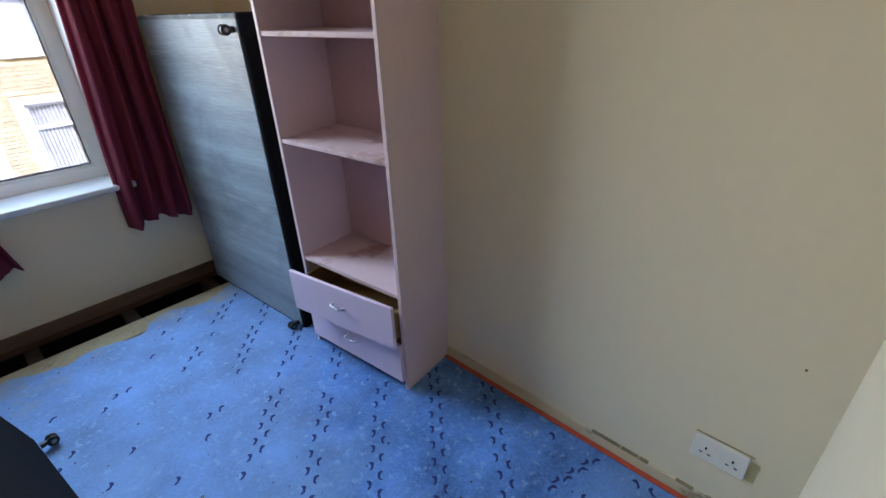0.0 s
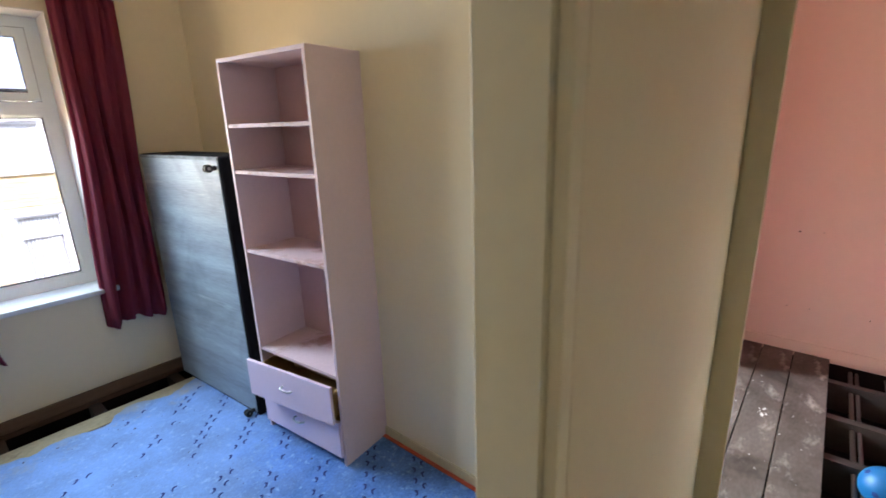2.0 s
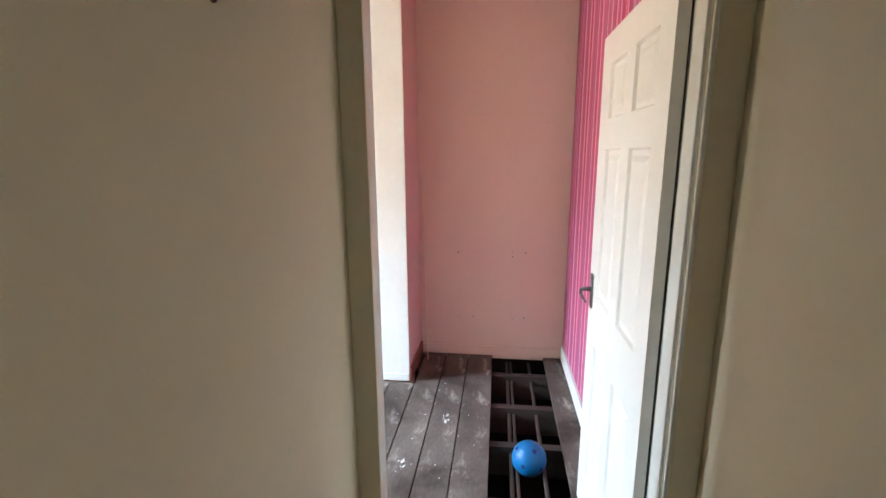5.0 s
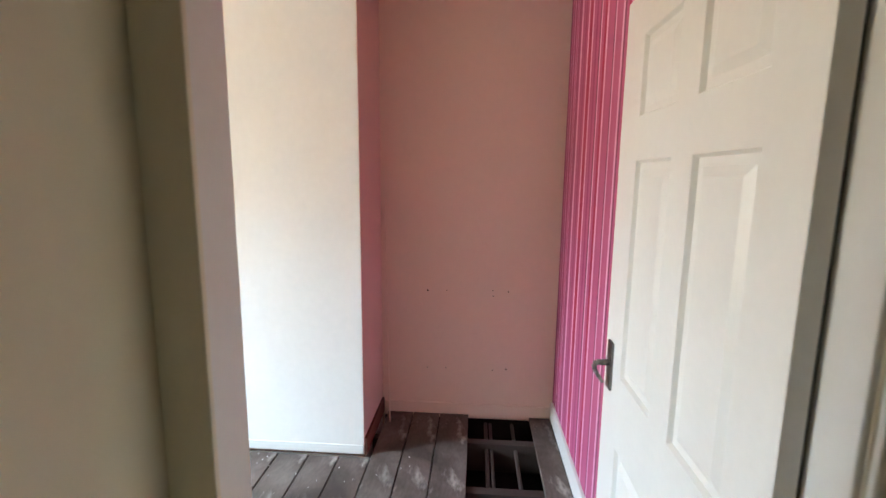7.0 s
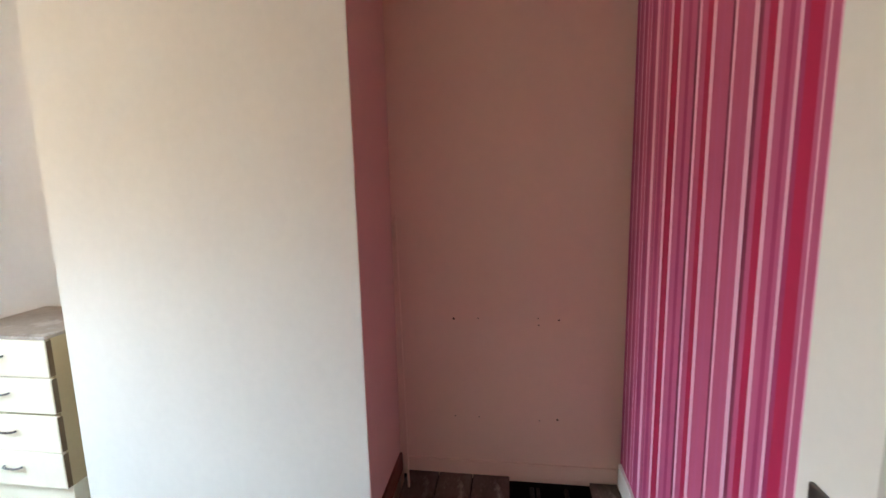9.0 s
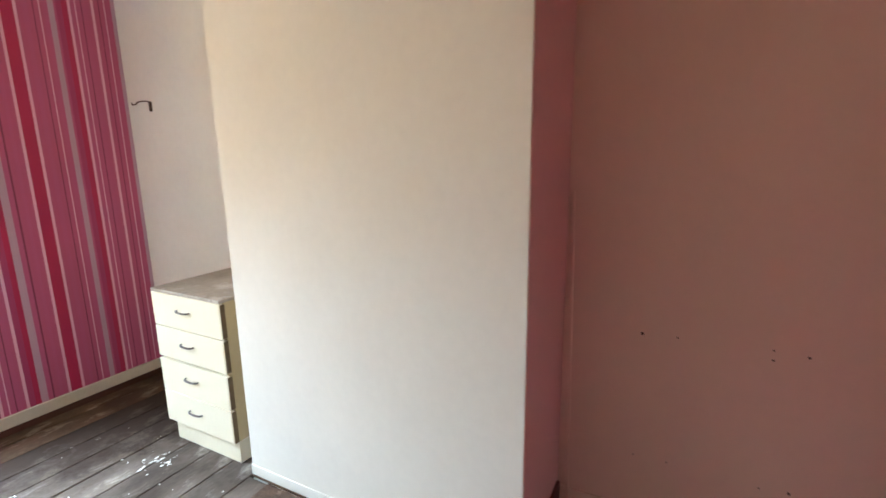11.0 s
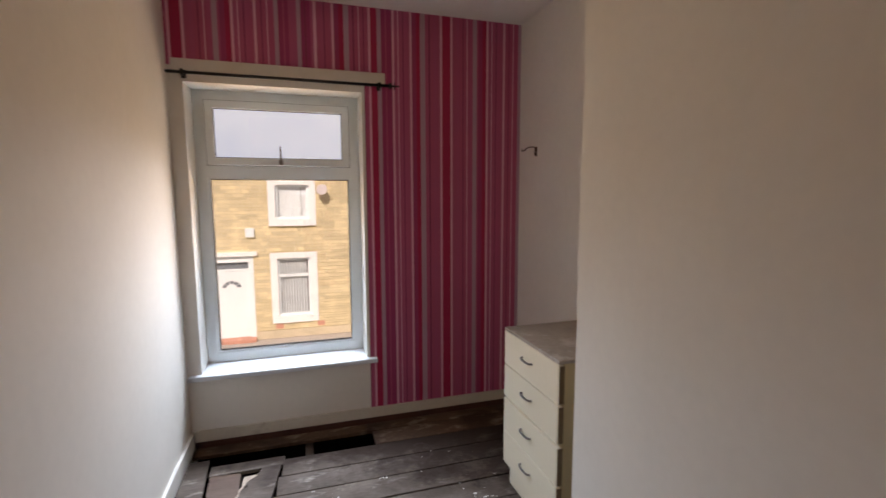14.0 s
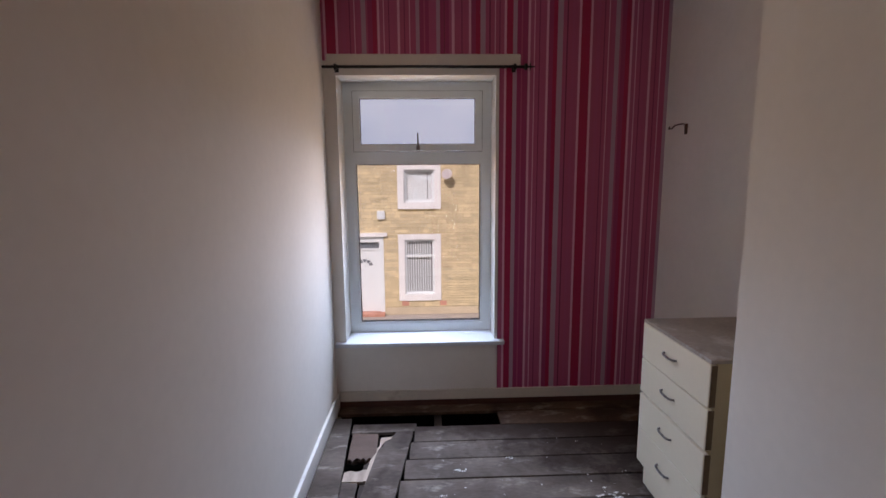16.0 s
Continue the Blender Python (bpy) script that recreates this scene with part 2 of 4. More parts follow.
# ---- plan ----
YN, YO = 2.86, 3.22          # front wall, inner and outer face
XE = 0.505                   # back of the recesses
XB, XA = -1.69, -1.82        # partition, both faces
YS = -1.115                  # rear wall of the pink room
YP, YA = -0.225, -0.115      # wall between landing and blue room
XW = -3.80
H = 2.71
WB = (-1.62, -0.60, 0.46, 2.20)   # window openings: x, x, z, z
WA = (-3.55, -2.50, 0.68, 2.20)
DB = (-1.02, -0.28, 2.0)         # door opening of the pink room: y, y, top
DA = (-3.56, -2.786, 2.0)         # door opening of the blue room: x, x, top
XL = -1.80                        # landing face of the doorway wall
XR = -1.755                       # middle of the partition


def shell():
    x0, x1 = XW - 0.2, XE + 0.25
    for name, w, a, b, m, label in (("wall_north", WB, XR, x1, WHITE_WALL, "white painted front wall with a window opening"), ("wall_north_blue_room", WA, x0, XR, CREAM_WALL, "cream painted front wall with a window opening")):
        front = [((a, YN, -0.3), (w[0], YO, H + 0.3)), ((w[1], YN, -0.3), (b, YO, H + 0.3)), ((w[0], YN, -0.3), (w[1], YO, w[2] - 0.03)), ((w[0], YN, w[3]), (w[1], YO, H + 0.3))]
        setting(boxes(name, front, m), label, "wall")
    setting(boxes("wall_east", [((XE, YS - 0.2, -0.3), (XE + 0.25, 0.5, H + 0.3))], PINK_WALL), "salmon pink painted recess wall", "wall")
    setting(boxes("wall_east_window_end", [((XE, 0.5, -0.3), (XE + 0.25, YN, H + 0.3))], WHITE_WALL), "white painted recess wall", "wall")
    setting(boxes("wall_south", [((XB, YS - 0.2, -0.3), (XE, YS, H + 0.3))], WHITE_WALL), "rear wall behind the striped wallpaper", "wall")
    setting(boxes("wall_partition", [((XR, YA, -0.3), (XB, YN, H)), ((XR, DB[1] + 0.03, -0.3), (XB, YA, H)), ((XR, YS - 0.2, -0.3), (XB, DB[0] - 0.03, H)), ((XR, DB[0] - 0.03, DB[2] + 0.03), (XB, DB[1] + 0.03, H))], WHITE_WALL), "white painted partition wall with a doorway", "wall")
    setting(boxes("wall_partition_blue_room", [((XA, YA, -0.3), (XR, YN, H))], CREAM_WALL), "cream painted partition wall", "wall")
    setting(boxes("wall_landing_east", [((XL, DB[1] + 0.03, -0.3), (XR, YA, H)), ((XL, YS - 0.2, -0.3), (XR, DB[0] - 0.03, H)), ((XL, DB[0] - 0.03, DB[2] + 0.03), (XR, DB[1] + 0.03, H))], CREAM_WALL), "cream painted landing wall around a doorway", "wall")
    setting(boxes("wall_landing_north", [((DA[1] + 0.03, YP, -0.3), (XL, YA, H)), ((XW - 0.2, YP, -0.3), (DA[0] - 0.03, YA, H)), ((DA[0] - 0.03, YP, DA[2] + 0.03), (DA[1] + 0.03, YA, H))], CREAM_WALL), "cream painted landing wall around a doorway", "wall")
    setting(boxes("wall_landing_south", [((XW - 0.2, YS - 0.2, -0.3), (XL, YS, H))], CREAM_WALL), "cream painted landing wall", "wall")
    setting(boxes("wall_west", [((XW - 0.2, YP, -0.3), (XW, YN, H)), ((XW - 0.2, YS, -0.3), (XW, YP, H))], CREAM_WALL), "cream painted side wall", "wall")
    setting(boxes("chimney_breast", [((0, 0, -0.3), (XE, 1.34, H))], WHITE_WALL), "white painted chimney breast", "wall")
    setting(boxes("chimney_breast_side", [((0.004, -0.004, 0.0), (XE, 0, H))], ROSE_WALL), "salmon pink painted side of the chimney breast", "wall")
    setting(boxes("ceiling", [((XW - 0.2, YS - 0.2, H), (XE + 0.25, YN, H + 0.2))], CEIL), "white painted plaster ceiling", "ceiling")
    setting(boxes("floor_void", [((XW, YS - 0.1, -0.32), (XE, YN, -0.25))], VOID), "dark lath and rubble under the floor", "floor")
    setting(boxes("floor_landing", [((XW, YS, -0.03), (XR, YA, 0))], DARKWOOD), "dark boarded landing floor", "floor")
    setting(boxes("floor_blue_room", [((XW, YA, -0.03), (XA, 2.62, 0))], BOARD), "boarded floor under the blue carpet", "floor")
    # striped paper on the front and rear walls of the pink room
    g = 0.003
    # one printed repeat of 1.59 m: kind and width of each stripe, in units of 1.5 mm
    repeat = [(c, int(w)) for c, w in (p.split(":") for p in (
        "h:20 p:5 r:9 m:8 r:8 d:2 r:8 p:2 r:5 m:8 g:10 m:4 u:10 h:10 p:5 m:8 p:2 m:9 d:2 m:8 r:9 p:5 r:9 d:2 r:9 p:2 r:12 g:8 u:9 m:3 u:8 m:16 g:8 u:8 d:2 u:9 m:6 p:6 r:8 m:7 d:2 r:14 p:5 u:10 h:10 g:11 "
        "m:8 d:3 r:9 p:2 r:8 d:2 r:9 p:5 h:14 g:9 u:9 m:3 u:12 p:5 m:8 p:2 m:9 d:2 m:8 r:6 p:5 u:10 h:9 g:12 m:8 d:3 r:9 m:6 r:9 p:5").split())]

    # the stripes of the strip between the door's edge and the rear corner
    rear = [(c, int(w)) for c, w in (p.split(":") for p in (
        "h:27 u:12 p:8 m:11 u:11 m:18 p:11 h:21 m:15 d:13 p:14 r:16 m:9 r:27 p:9 d:9 r:26 m:10 r:25 p:15 h:23 r:27 p:12 d:13 m:26 u:18 m:33 p:15 h:41 p:16 r:22 u:23 m:14 d:4 m:18 p:20 r:5 u:20 d:5 u:16 p:4 m:8 r:16 p:4 r:9 u:24 p:6 m:20 d:5 r:14 p:4 u:28 m:16 p:5 m:13 d:35").split())]

    def paper(name, x0, x1, y0, y1, panels, start, print_, unit):
        """A sheet of paper in vertical stripes; panels: x, x, z, z."""
        bm = bmesh.new()
        keys = list(PAPER)
        inner = y0 if y0 > 0 else y1
        for a, b, z0, z1 in panels:
            x, k, last = start, 0, None
            while x < b:
                c, w = print_[k % len(print_)]
                e = x + w * unit
                lo, hi = max(x, a), min(e, b)
                if hi - lo > 1e-4:
                    last = last or [bm.verts.new((lo, inner, z)) for z in (z0, z1)]
                    then = [bm.verts.new((hi, inner, z)) for z in (z0, z1)]
                    f = bm.faces.new((last[0], then[0], then[1], last[1]))
                    f.material_index = keys.index(c)
                    last = then
                x, k = e, k + 1
        ob = part(name, bm, PAPER[keys[0]])
        for key in keys[1:]:
            ob.data.materials.append(PAPER[key])
        return setting(ob, "pink, red and grey striped wallpaper", "wallpaper")

    paper("wallpaper_north", XB, XE, YN - g, YN, [(WB[1] + 0.015, XE, 0.105, H), (XB, -1.37, 2.28, H - 0.030), (-1.37, -1.30, 2.28, H - 0.025), (-1.30, -1.24, 2.28, H - 0.015), (-1.24, -1.10, 2.28, H - 0.006), (-1.10, WB[1] + 0.015, 2.28, H)], -1.66 - 1.59, repeat, 1.59 / sum(n for _, n in repeat))
    paper("wallpaper_south", XB, XE, YS, YS + g, [(-0.727, XE, 0.11, H)], -0.727, rear, 0.0015)
    paper("wallpaper_south", XB, XE, YS, YS + g, [(XB, -0.727, 0.11, H)], -2.69, repeat, 1.59 / sum(n for _, n in repeat))


shell()


# ---- trim, doors, windows ----
def trim(name, cells, m, label, bevel=0.0):
    return setting(boxes(name, cells, m, bevel=bevel), label, "trim")


SKIRT_RED = mat("red-brown painted skirting", rgb(112, 66, 54), 0.6, 0.2, 4, 40, 0.15)
trim("baseboard", [((XB + 0.02, YN - 0.018, 0.036), (XE, YN, 0.105))], mat("grubby white skirting paint", rgb(206, 197, 182), 0.6, 0.08, 4, 50, 0.1, spots=rgb(160, 146, 126), spot_scale=5, spot_lo=0.62), "grubby white skirting board under the window", 0.003)
trim("skirting_foot", [((XB + 0.02, YN - 0.016, -0.004), (XE, YN, 0.036))], mat("red-brown bare timber", rgb(80, 48, 38), 0.8, 0.3, 4, 40, 0.3, stretch=(0.5, 4, 4)), "red-brown unpainted strip below the skirting board")
trim("baseboard", [((XB, DB[1] + 0.1, 0), (XB + 0.018, YN - 0.02, 0.10))], GLOSS, "white painted skirting board", 0.003)
trim("baseboard", [((XB, YS, 0), (XE - 0.02, YS + 0.018, 0.115))], GLOSS, "white painted skirting board", 0.003)
trim("baseboard", [((XE - 0.014, YS + 0.02, 0), (XE, -0.02, 0.075))], PINK_WALL, "low pink painted skirting board", 0.003)
trim("baseboard", [((0.0, -0.018, 0), (XE - 0.016, -0.004, 0.10))], SKIRT_RED, "red-brown skirting board beside the chimney breast", 0.002)
trim("baseboard", [((-0.007, 0.0, 0.008), (0, 1.34, 0.06))], GLOSS, "white painted skirting on the chimney breast", 0.003)
trim("baseboard", [((-0.012, -0.012, 0.0), (0.0, 1.34, 0.008))], EDGEBOARD, "brown strip at the foot of the chimney breast")
trim("baseboard", [((XE - 0.016, 1.34, 0), (XE, YN - 0.02, 0.10))], GLOSS, "white painted skirting board", 0.003)
trim("baseboard", [((XW, YN - 0.018, 0.0), (XA, YN, 0.07))], mat("bare brown skirting", rgb(104, 82, 66), 0.8, 0.25, 4, 40, 0.2, stretch=(0.5, 4, 4)), "brown unpainted skirting board", 0.003)
trim("baseboard", [((XA - 0.012, YA, 0), (XA, YN - 0.02, 0.055))], mat("grimy cream skirting", rgb(200, 188, 158), 0.7, 0.08, 4, 40, 0.1, spots=rgb(84, 78, 60), spot_scale=5, spot_lo=0.55), "low cream painted skirting with grime", 0.003)


def lining_pink():
    """Door lining, stops and architraves of the pink room's doorway."""
    y0, y1, z = DB
    d = thing("door_frame", "cream painted door lining with stops and architraves", "door frame", kind="structure")
    boxes("lining", [((XL - 0.003, y1, 0), (-1.715, y1 + 0.03, z + 0.03))], GLOSS, d, bevel=0.003)
    boxes("lining", [((XL, y0 - 0.03, 0), (XB, y0, z + 0.03))], GLOSS, d, bevel=0.003)
    boxes("lining", [((XL, y0, z), (XB, y1, z + 0.03))], GLOSS, d, bevel=0.003)
    # black filler gives the hinge gap its dark shadow line
    boxes("hinge_gap_shade", [((-1.727, y0 + 0.0006, 0.0), (-1.70, y0 + 0.0052, z - 0.016))], BLACKMETAL, d, "black filler for the shaded gap along the hinge side")
    boxes("door_stop", [((XL + 0.03, y0, z - 0.014), (XL + 0.066, y1, z))], GLOSS, d, bevel=0.002)
    for x0, x1, sgn in ((XL - 0.004, XL, -1), (XB, XB + 0.016, 1)):
        m = CREAM_GLOSS if sgn < 0 else GLOSS
        n_in = y1 + (-0.007 if sgn < 0 else 0.034)
        n_face = x0 - 0.008 if sgn < 0 else x0
        n_out = YP - 0.001 if sgn < 0 else y1 + 0.07
        s_out = YS + 0.002 if sgn < 0 else y0 - 0.055
        boxes("architrave", [((n_face, n_in, 0), (x1 - (0.003 if sgn < 0 else 0), n_out, z + 0.06))], m, d, bevel=0.0015)
        boxes("architrave", [((x0, s_out, 0), (x1, y0 - 0.008, z + 0.06))], m, d, bevel=0.0015)
        boxes("architrave", [((x0, y0 - 0.008, z + 0.008), (x1, y1 + 0.008, z + 0.06))], m, d, bevel=0.0015)
        if sgn < 0:
            boxes("bead", [((x0 - 0.010, y0 - 0.022, 0), (x0, y0 - 0.010, z + 0.02))], GLOSS, d, bevel=0.003)


def lining_blue():
    """Door lining and architraves of the blue room's doorway."""
    x0, x1, z = DA
    d = thing("door_frame", "cream painted door lining with moulded architraves", "door frame", kind="structure")
    quirk = -0.207
    for a, b, face in ((x1, x1 + 0.03, x1), (x0 - 0.03, x0, x0)):
        inward = -1 if face == x1 else 1
        boxes("lining", [((a, quirk, 0), (b, YA, z + 0.03))], CREAM_GLOSS, d, bevel=0.003)
        step = sorted((face, face + inward * 0.004))
        boxes("door_stop", [((step[0], quirk + 0.002, 0), (step[1], -0.152, z - 0.014))], CREAM_GLOSS, d)
        back = sorted((face - inward * 0.002, face - inward * 0.03))
        boxes("bead", [((back[0], YP, 0), (back[1], quirk - 0.001, z + 0.03))], CREAM_GLOSS, d, bevel=0.002)
        outer = sorted((face - inward * 0.046, face - inward * 0.105))
        boxes("architrave", [((outer[0], YA, 0), (outer[1], YA + 0.016, z + 0.105))], CREAM_GLOSS, d, bevel=0.004)
    boxes("lining", [((x0, YP, z), (x1, YA, z + 0.03))], CREAM_GLOSS, d, bevel=0.003)
    boxes("architrave", [((x0 - 0.046, YA, z + 0.046), (x1 + 0.046, YA + 0.016, z + 0.105))], CREAM_GLOSS, d, bevel=0.004)


def door_leaf():
    """Moulded six-panel leaf, standing open at right angles to its doorway."""
    hx, y, w, h, th = -1.730, -0.985, 0.748, 1.975, 0.029
    d = thing("door", "white six-panel interior door standing open", "door", (hx, y, 0.008))
    us, vs = [0, 0.108, 0.312, 0.407, 0.612, w], [0, 0.21, 0.80, 1.0, 1.57, 1.675, 1.865, h]
    bm = bmesh.new()
    cache = {}

    def vert(u, dy, v):
        k = (round(u, 4), round(dy, 4), round(v, 4))
        if k not in cache:
            cache[k] = bm.verts.new((u, dy, v))
        return cache[k]

    for side, back in ((0, 1), (-th, -1)):
        for i in range(5):
            for j in range(7):
                u0, u1, v0, v1 = us[i], us[i + 1], vs[j], vs[j + 1]
                if i in (1, 3) and j in (1, 3, 5):
                    rings = []
                    for inset, depth in ((0, 0), (0.006, 0.010), (0.022, 0.010), (0.040, 0.002)):
                        dy = side - back * depth
                        rings.append([vert(u0 + inset, dy, v0 + inset), vert(u1 - inset, dy, v0 + inset), vert(u1 - inset, dy, v1 - inset), vert(u0 + inset, dy, v1 - inset)])
                    for r0, r1 in zip(rings, rings[1:]):
                        for k in range(4):
                            bm.faces.new((r0[k], r0[(k + 1) % 4], r1[(k + 1) % 4], r1[k]))
                    bm.faces.new(rings[-1])
                else:
                    bm.faces.new((vert(u0, side, v0), vert(u1, side, v0), vert(u1, side, v1), vert(u0, side, v1)))
    for k in range(7):
        for u in (0, w):
            bm.faces.new((vert(u, 0, vs[k]), vert(u, 0, vs[k + 1]), vert(u, -th, vs[k + 1]), vert(u, -th, vs[k])))
    for k in range(5):
        for v in (0, h):
            bm.faces.new((vert(us[k], 0, v), vert(us[k + 1], 0, v), vert(us[k + 1], -th, v), vert(us[k], -th, v)))
    part("leaf", bm, GLOSS, d)
    for sgn, y0 in ((1, 0.0), (-1, -th)):
        handle = boxes("door_handle", [((w - 0.075, min(y0, y0 + sgn * 0.006), 0.935), (w - 0.035, max(y0, y0 + sgn * 0.007), 1.075))], STEEL, d, "worn chrome lever handle on a long plate", bevel=0.002)
        bm = bmesh.new()
        arm = [(w - 0.055, 0.0, 1.012), (w - 0.055, 0.040, 1.012), (w - 0.056, 0.048, 1.006), (w - 0.062, 0.046, 0.992), (w - 0.072, 0.036, 0.974), (w - 0.080, 0.026, 0.962)]
        radii = [0.010, 0.008, 0.0075, 0.0065, 0.0055, 0.0045]
        for (p, ra), (q, rb) in zip(zip(arm, radii), zip(arm[1:], radii[1:])):
            rod(bm, (p[0], y0 + sgn * p[1], p[2]), (q[0], y0 + sgn * q[1], q[2]), ra, rb)
        part("lever", bm, STEEL, handle, smooth=True)


lining_pink()
lining_blue()
door_leaf()


def window(name, w, transom, label, opener, glass):
    """Plastic window with a fanlight over one fixed pane, set back in its reveal, with an inner sill."""
    x0, x1, z0, z1 = w
    yf = 3.06
    d = thing(name, label, "window", kind="structure")
    f, dp = 0.062, 0.065
    fx0, fx1 = x0 + 0.01, x1 - 0.005
    frame_ = boxes("window_frame", [((fx0, yf, z0), (fx0 + f, yf + dp, z1)), ((fx1 - f, yf, z0), (fx1, yf + dp, z1)), ((fx0 + f, yf, z0), (fx1 - f, yf + dp, z0 + f)), ((fx0 + f, yf, z1 - f), (fx1 - f, yf + dp, z1)),
                                ((fx0 + f, yf, transom - 0.035), (fx1 - f, yf + dp, transom + 0.035))], UPVC, d)
    bead = 0.014
    a, b, c, e = fx0 + f, fx1 - f, z0 + f, transom - 0.035
    boxes("glazing_bead", [((a, yf + 0.008, c), (a + bead, yf + 0.03, e)), ((b - bead, yf + 0.008, c), (b, yf + 0.03, e)), ((a + bead, yf + 0.008, c), (b - bead, yf + 0.03, c + bead)), ((a + bead, yf + 0.008, e - bead), (b - bead, yf + 0.03, e))], UPVC, frame_)
    bm = bmesh.new()
    box(bm, (a, yf + 0.032, c), (b, yf + 0.036, e))
    pane = part("pane", bm, glass, d)
    pane.visible_shadow = False
    gk = 0.004
    boxes("gasket", [((a + bead, yf + 0.006, c + bead), (b - bead, yf + 0.031, c + bead + gk)), ((a + bead, yf + 0.006, e - bead - gk), (b - bead, yf + 0.031, e - bead)), ((a + bead, yf + 0.006, c + bead), (a + bead + gk, yf + 0.031, e - bead)), ((b - bead - gk, yf + 0.006, c + bead), (b - bead, yf + 0.031, e - bead))], BLACKMETAL, frame_)
    # fanlight sash
    c, e, s = transom + 0.035, z1 - f, 0.045
    # thin grey strips draw the shadow line between sash and frame
    boxes("sash_gap_shade", [((a, yf - 0.002, c), (a + 0.003, yf + 0.002, e)), ((b - 0.003, yf - 0.002, c), (b, yf + 0.002, e)), ((a, yf - 0.002, c), (b, yf + 0.002, c + 0.003)), ((a, yf - 0.002, e - 0.003), (b, yf + 0.002, e))], SASH_GAP, frame_)
    a, b, c, e = a + 0.004, b - 0.004, c + 0.004, e - 0.004
    sash = boxes("fanlight", [((a, yf - 0.014, c), (a + s, yf + 0.04, e)), ((b - s, yf - 0.014, c), (b, yf + 0.04, e)), ((a + s, yf - 0.014, c), (b - s, yf + 0.04, c + s)), ((a + s, yf - 0.014, e - s), (b - s, yf + 0.04, e))], UPVC, d)
    bm = bmesh.new()
    box(bm, (a + s, yf + 0.01, c + s), (b - s, yf + 0.014, e - s))
    pane = part("pane", bm, glass, d)
    pane.visible_shadow = False
    bm = bmesh.new()
    gk = 0.005
    for lo, hi in (((a + s, yf + 0.004, c + s), (b - s, yf + 0.009, c + s + gk)), ((a + s, yf + 0.004, e - s - gk), (b - s, yf + 0.009, e - s)), ((a + s, yf + 0.004, c + s), (a + s + gk, yf + 0.009, e - s)), ((b - s - gk, yf + 0.004, c + s), (b - s, yf + 0.009, e - s))):
        box(bm, lo, hi)
    part("gasket", bm, BLACKMETAL, sash)
    if opener:
        bm = bmesh.new()
        m = (a + b) / 2
        box(bm, (m - 0.012, yf - 0.03, c + 0.005), (m + 0.012, yf - 0.014, c + 0.035))
        rod(bm, (m, yf - 0.026, c + 0.02), (m - 0.002, yf - 0.03, c + 0.12), 0.006, 0.005)
        part("window_handle", bm, STEEL, sash)
    bm = bmesh.new()
    box(bm, (x0 - 0.065, YN - 0.045, z0 - 0.03), (x1 + 0.06, yf + 0.02, z0))
    part("window_sill", bm, SILL, d, "white painted sill board", bevel=0.006)
    boxes("reveal", [((x0, YN, z0), (x0 + 0.008, yf, z1)), ((x1 - 0.005, YN, z0), (x1, yf, z1)), ((x0 + 0.008, YN, z1 - 0.006), (x1 - 0.005, yf, z1))], GLOSS, d)
    boxes("outer_sill", [((x0 - 0.05, yf + dp, z0 - 0.1), (x1 + 0.05, YO + 0.06, z0 - 0.02))], SURROUND, d)


window("window_1", WB, 1.70, "white plastic window with a top-hung fanlight", True, GLASS)
window("window_2", WA, 1.72, "white plastic window behind red curtains", True, DIM_GLASS)


# ---- pink room ----
def pelmet_and_pole():
    trim("pelmet_board", [((-1.665, YN - 0.022, 2.235), (-0.455, YN, 2.315))], mat("off-white batten paint", rgb(222, 214, 202), 0.6, 0.06, 3, 40, 0.06), "cream painted batten above the window", 0.003)
    d = thing("curtain_pole", "thin black metal curtain pole over the window", "curtain pole")
    bm = bmesh.new()
    rod(bm, (-1.68, YN - 0.07, 2.228), (-0.44, YN - 0.07, 2.228), 0.009)
    part("pole", bm, BLACKMETAL, d, smooth=True)
    bm = bmesh.new()
    rod(bm, (-0.44, YN - 0.07, 2.228), (-0.425, YN - 0.07, 2.228), 0.02, 0.02)
    rod(bm, (-0.425, YN - 0.07, 2.228), (-0.375, YN - 0.07, 2.228), 0.007, 0.004)
    rod(bm, (-0.405, YN - 0.07, 2.205), (-0.405, YN - 0.07, 2.251), 0.004)
    part("finial", bm, BLACKMETAL, d)
    for x in (-1.60, -0.50):
        bm = bmesh.new()
        rod(bm, (x, YN - 0.022, 2.228), (x, YN - 0.07, 2.228), 0.006)
        box(bm, (x - 0.012, YN - 0.028, 2.205), (x + 0.012, YN - 0.022, 2.25))
        rod(bm, (x, YN - 0.07, 2.21), (x, YN - 0.07, 2.244), 0.0095)
        part("bracket", bm, BLACKMETAL, d)


pelmet_and_pole()


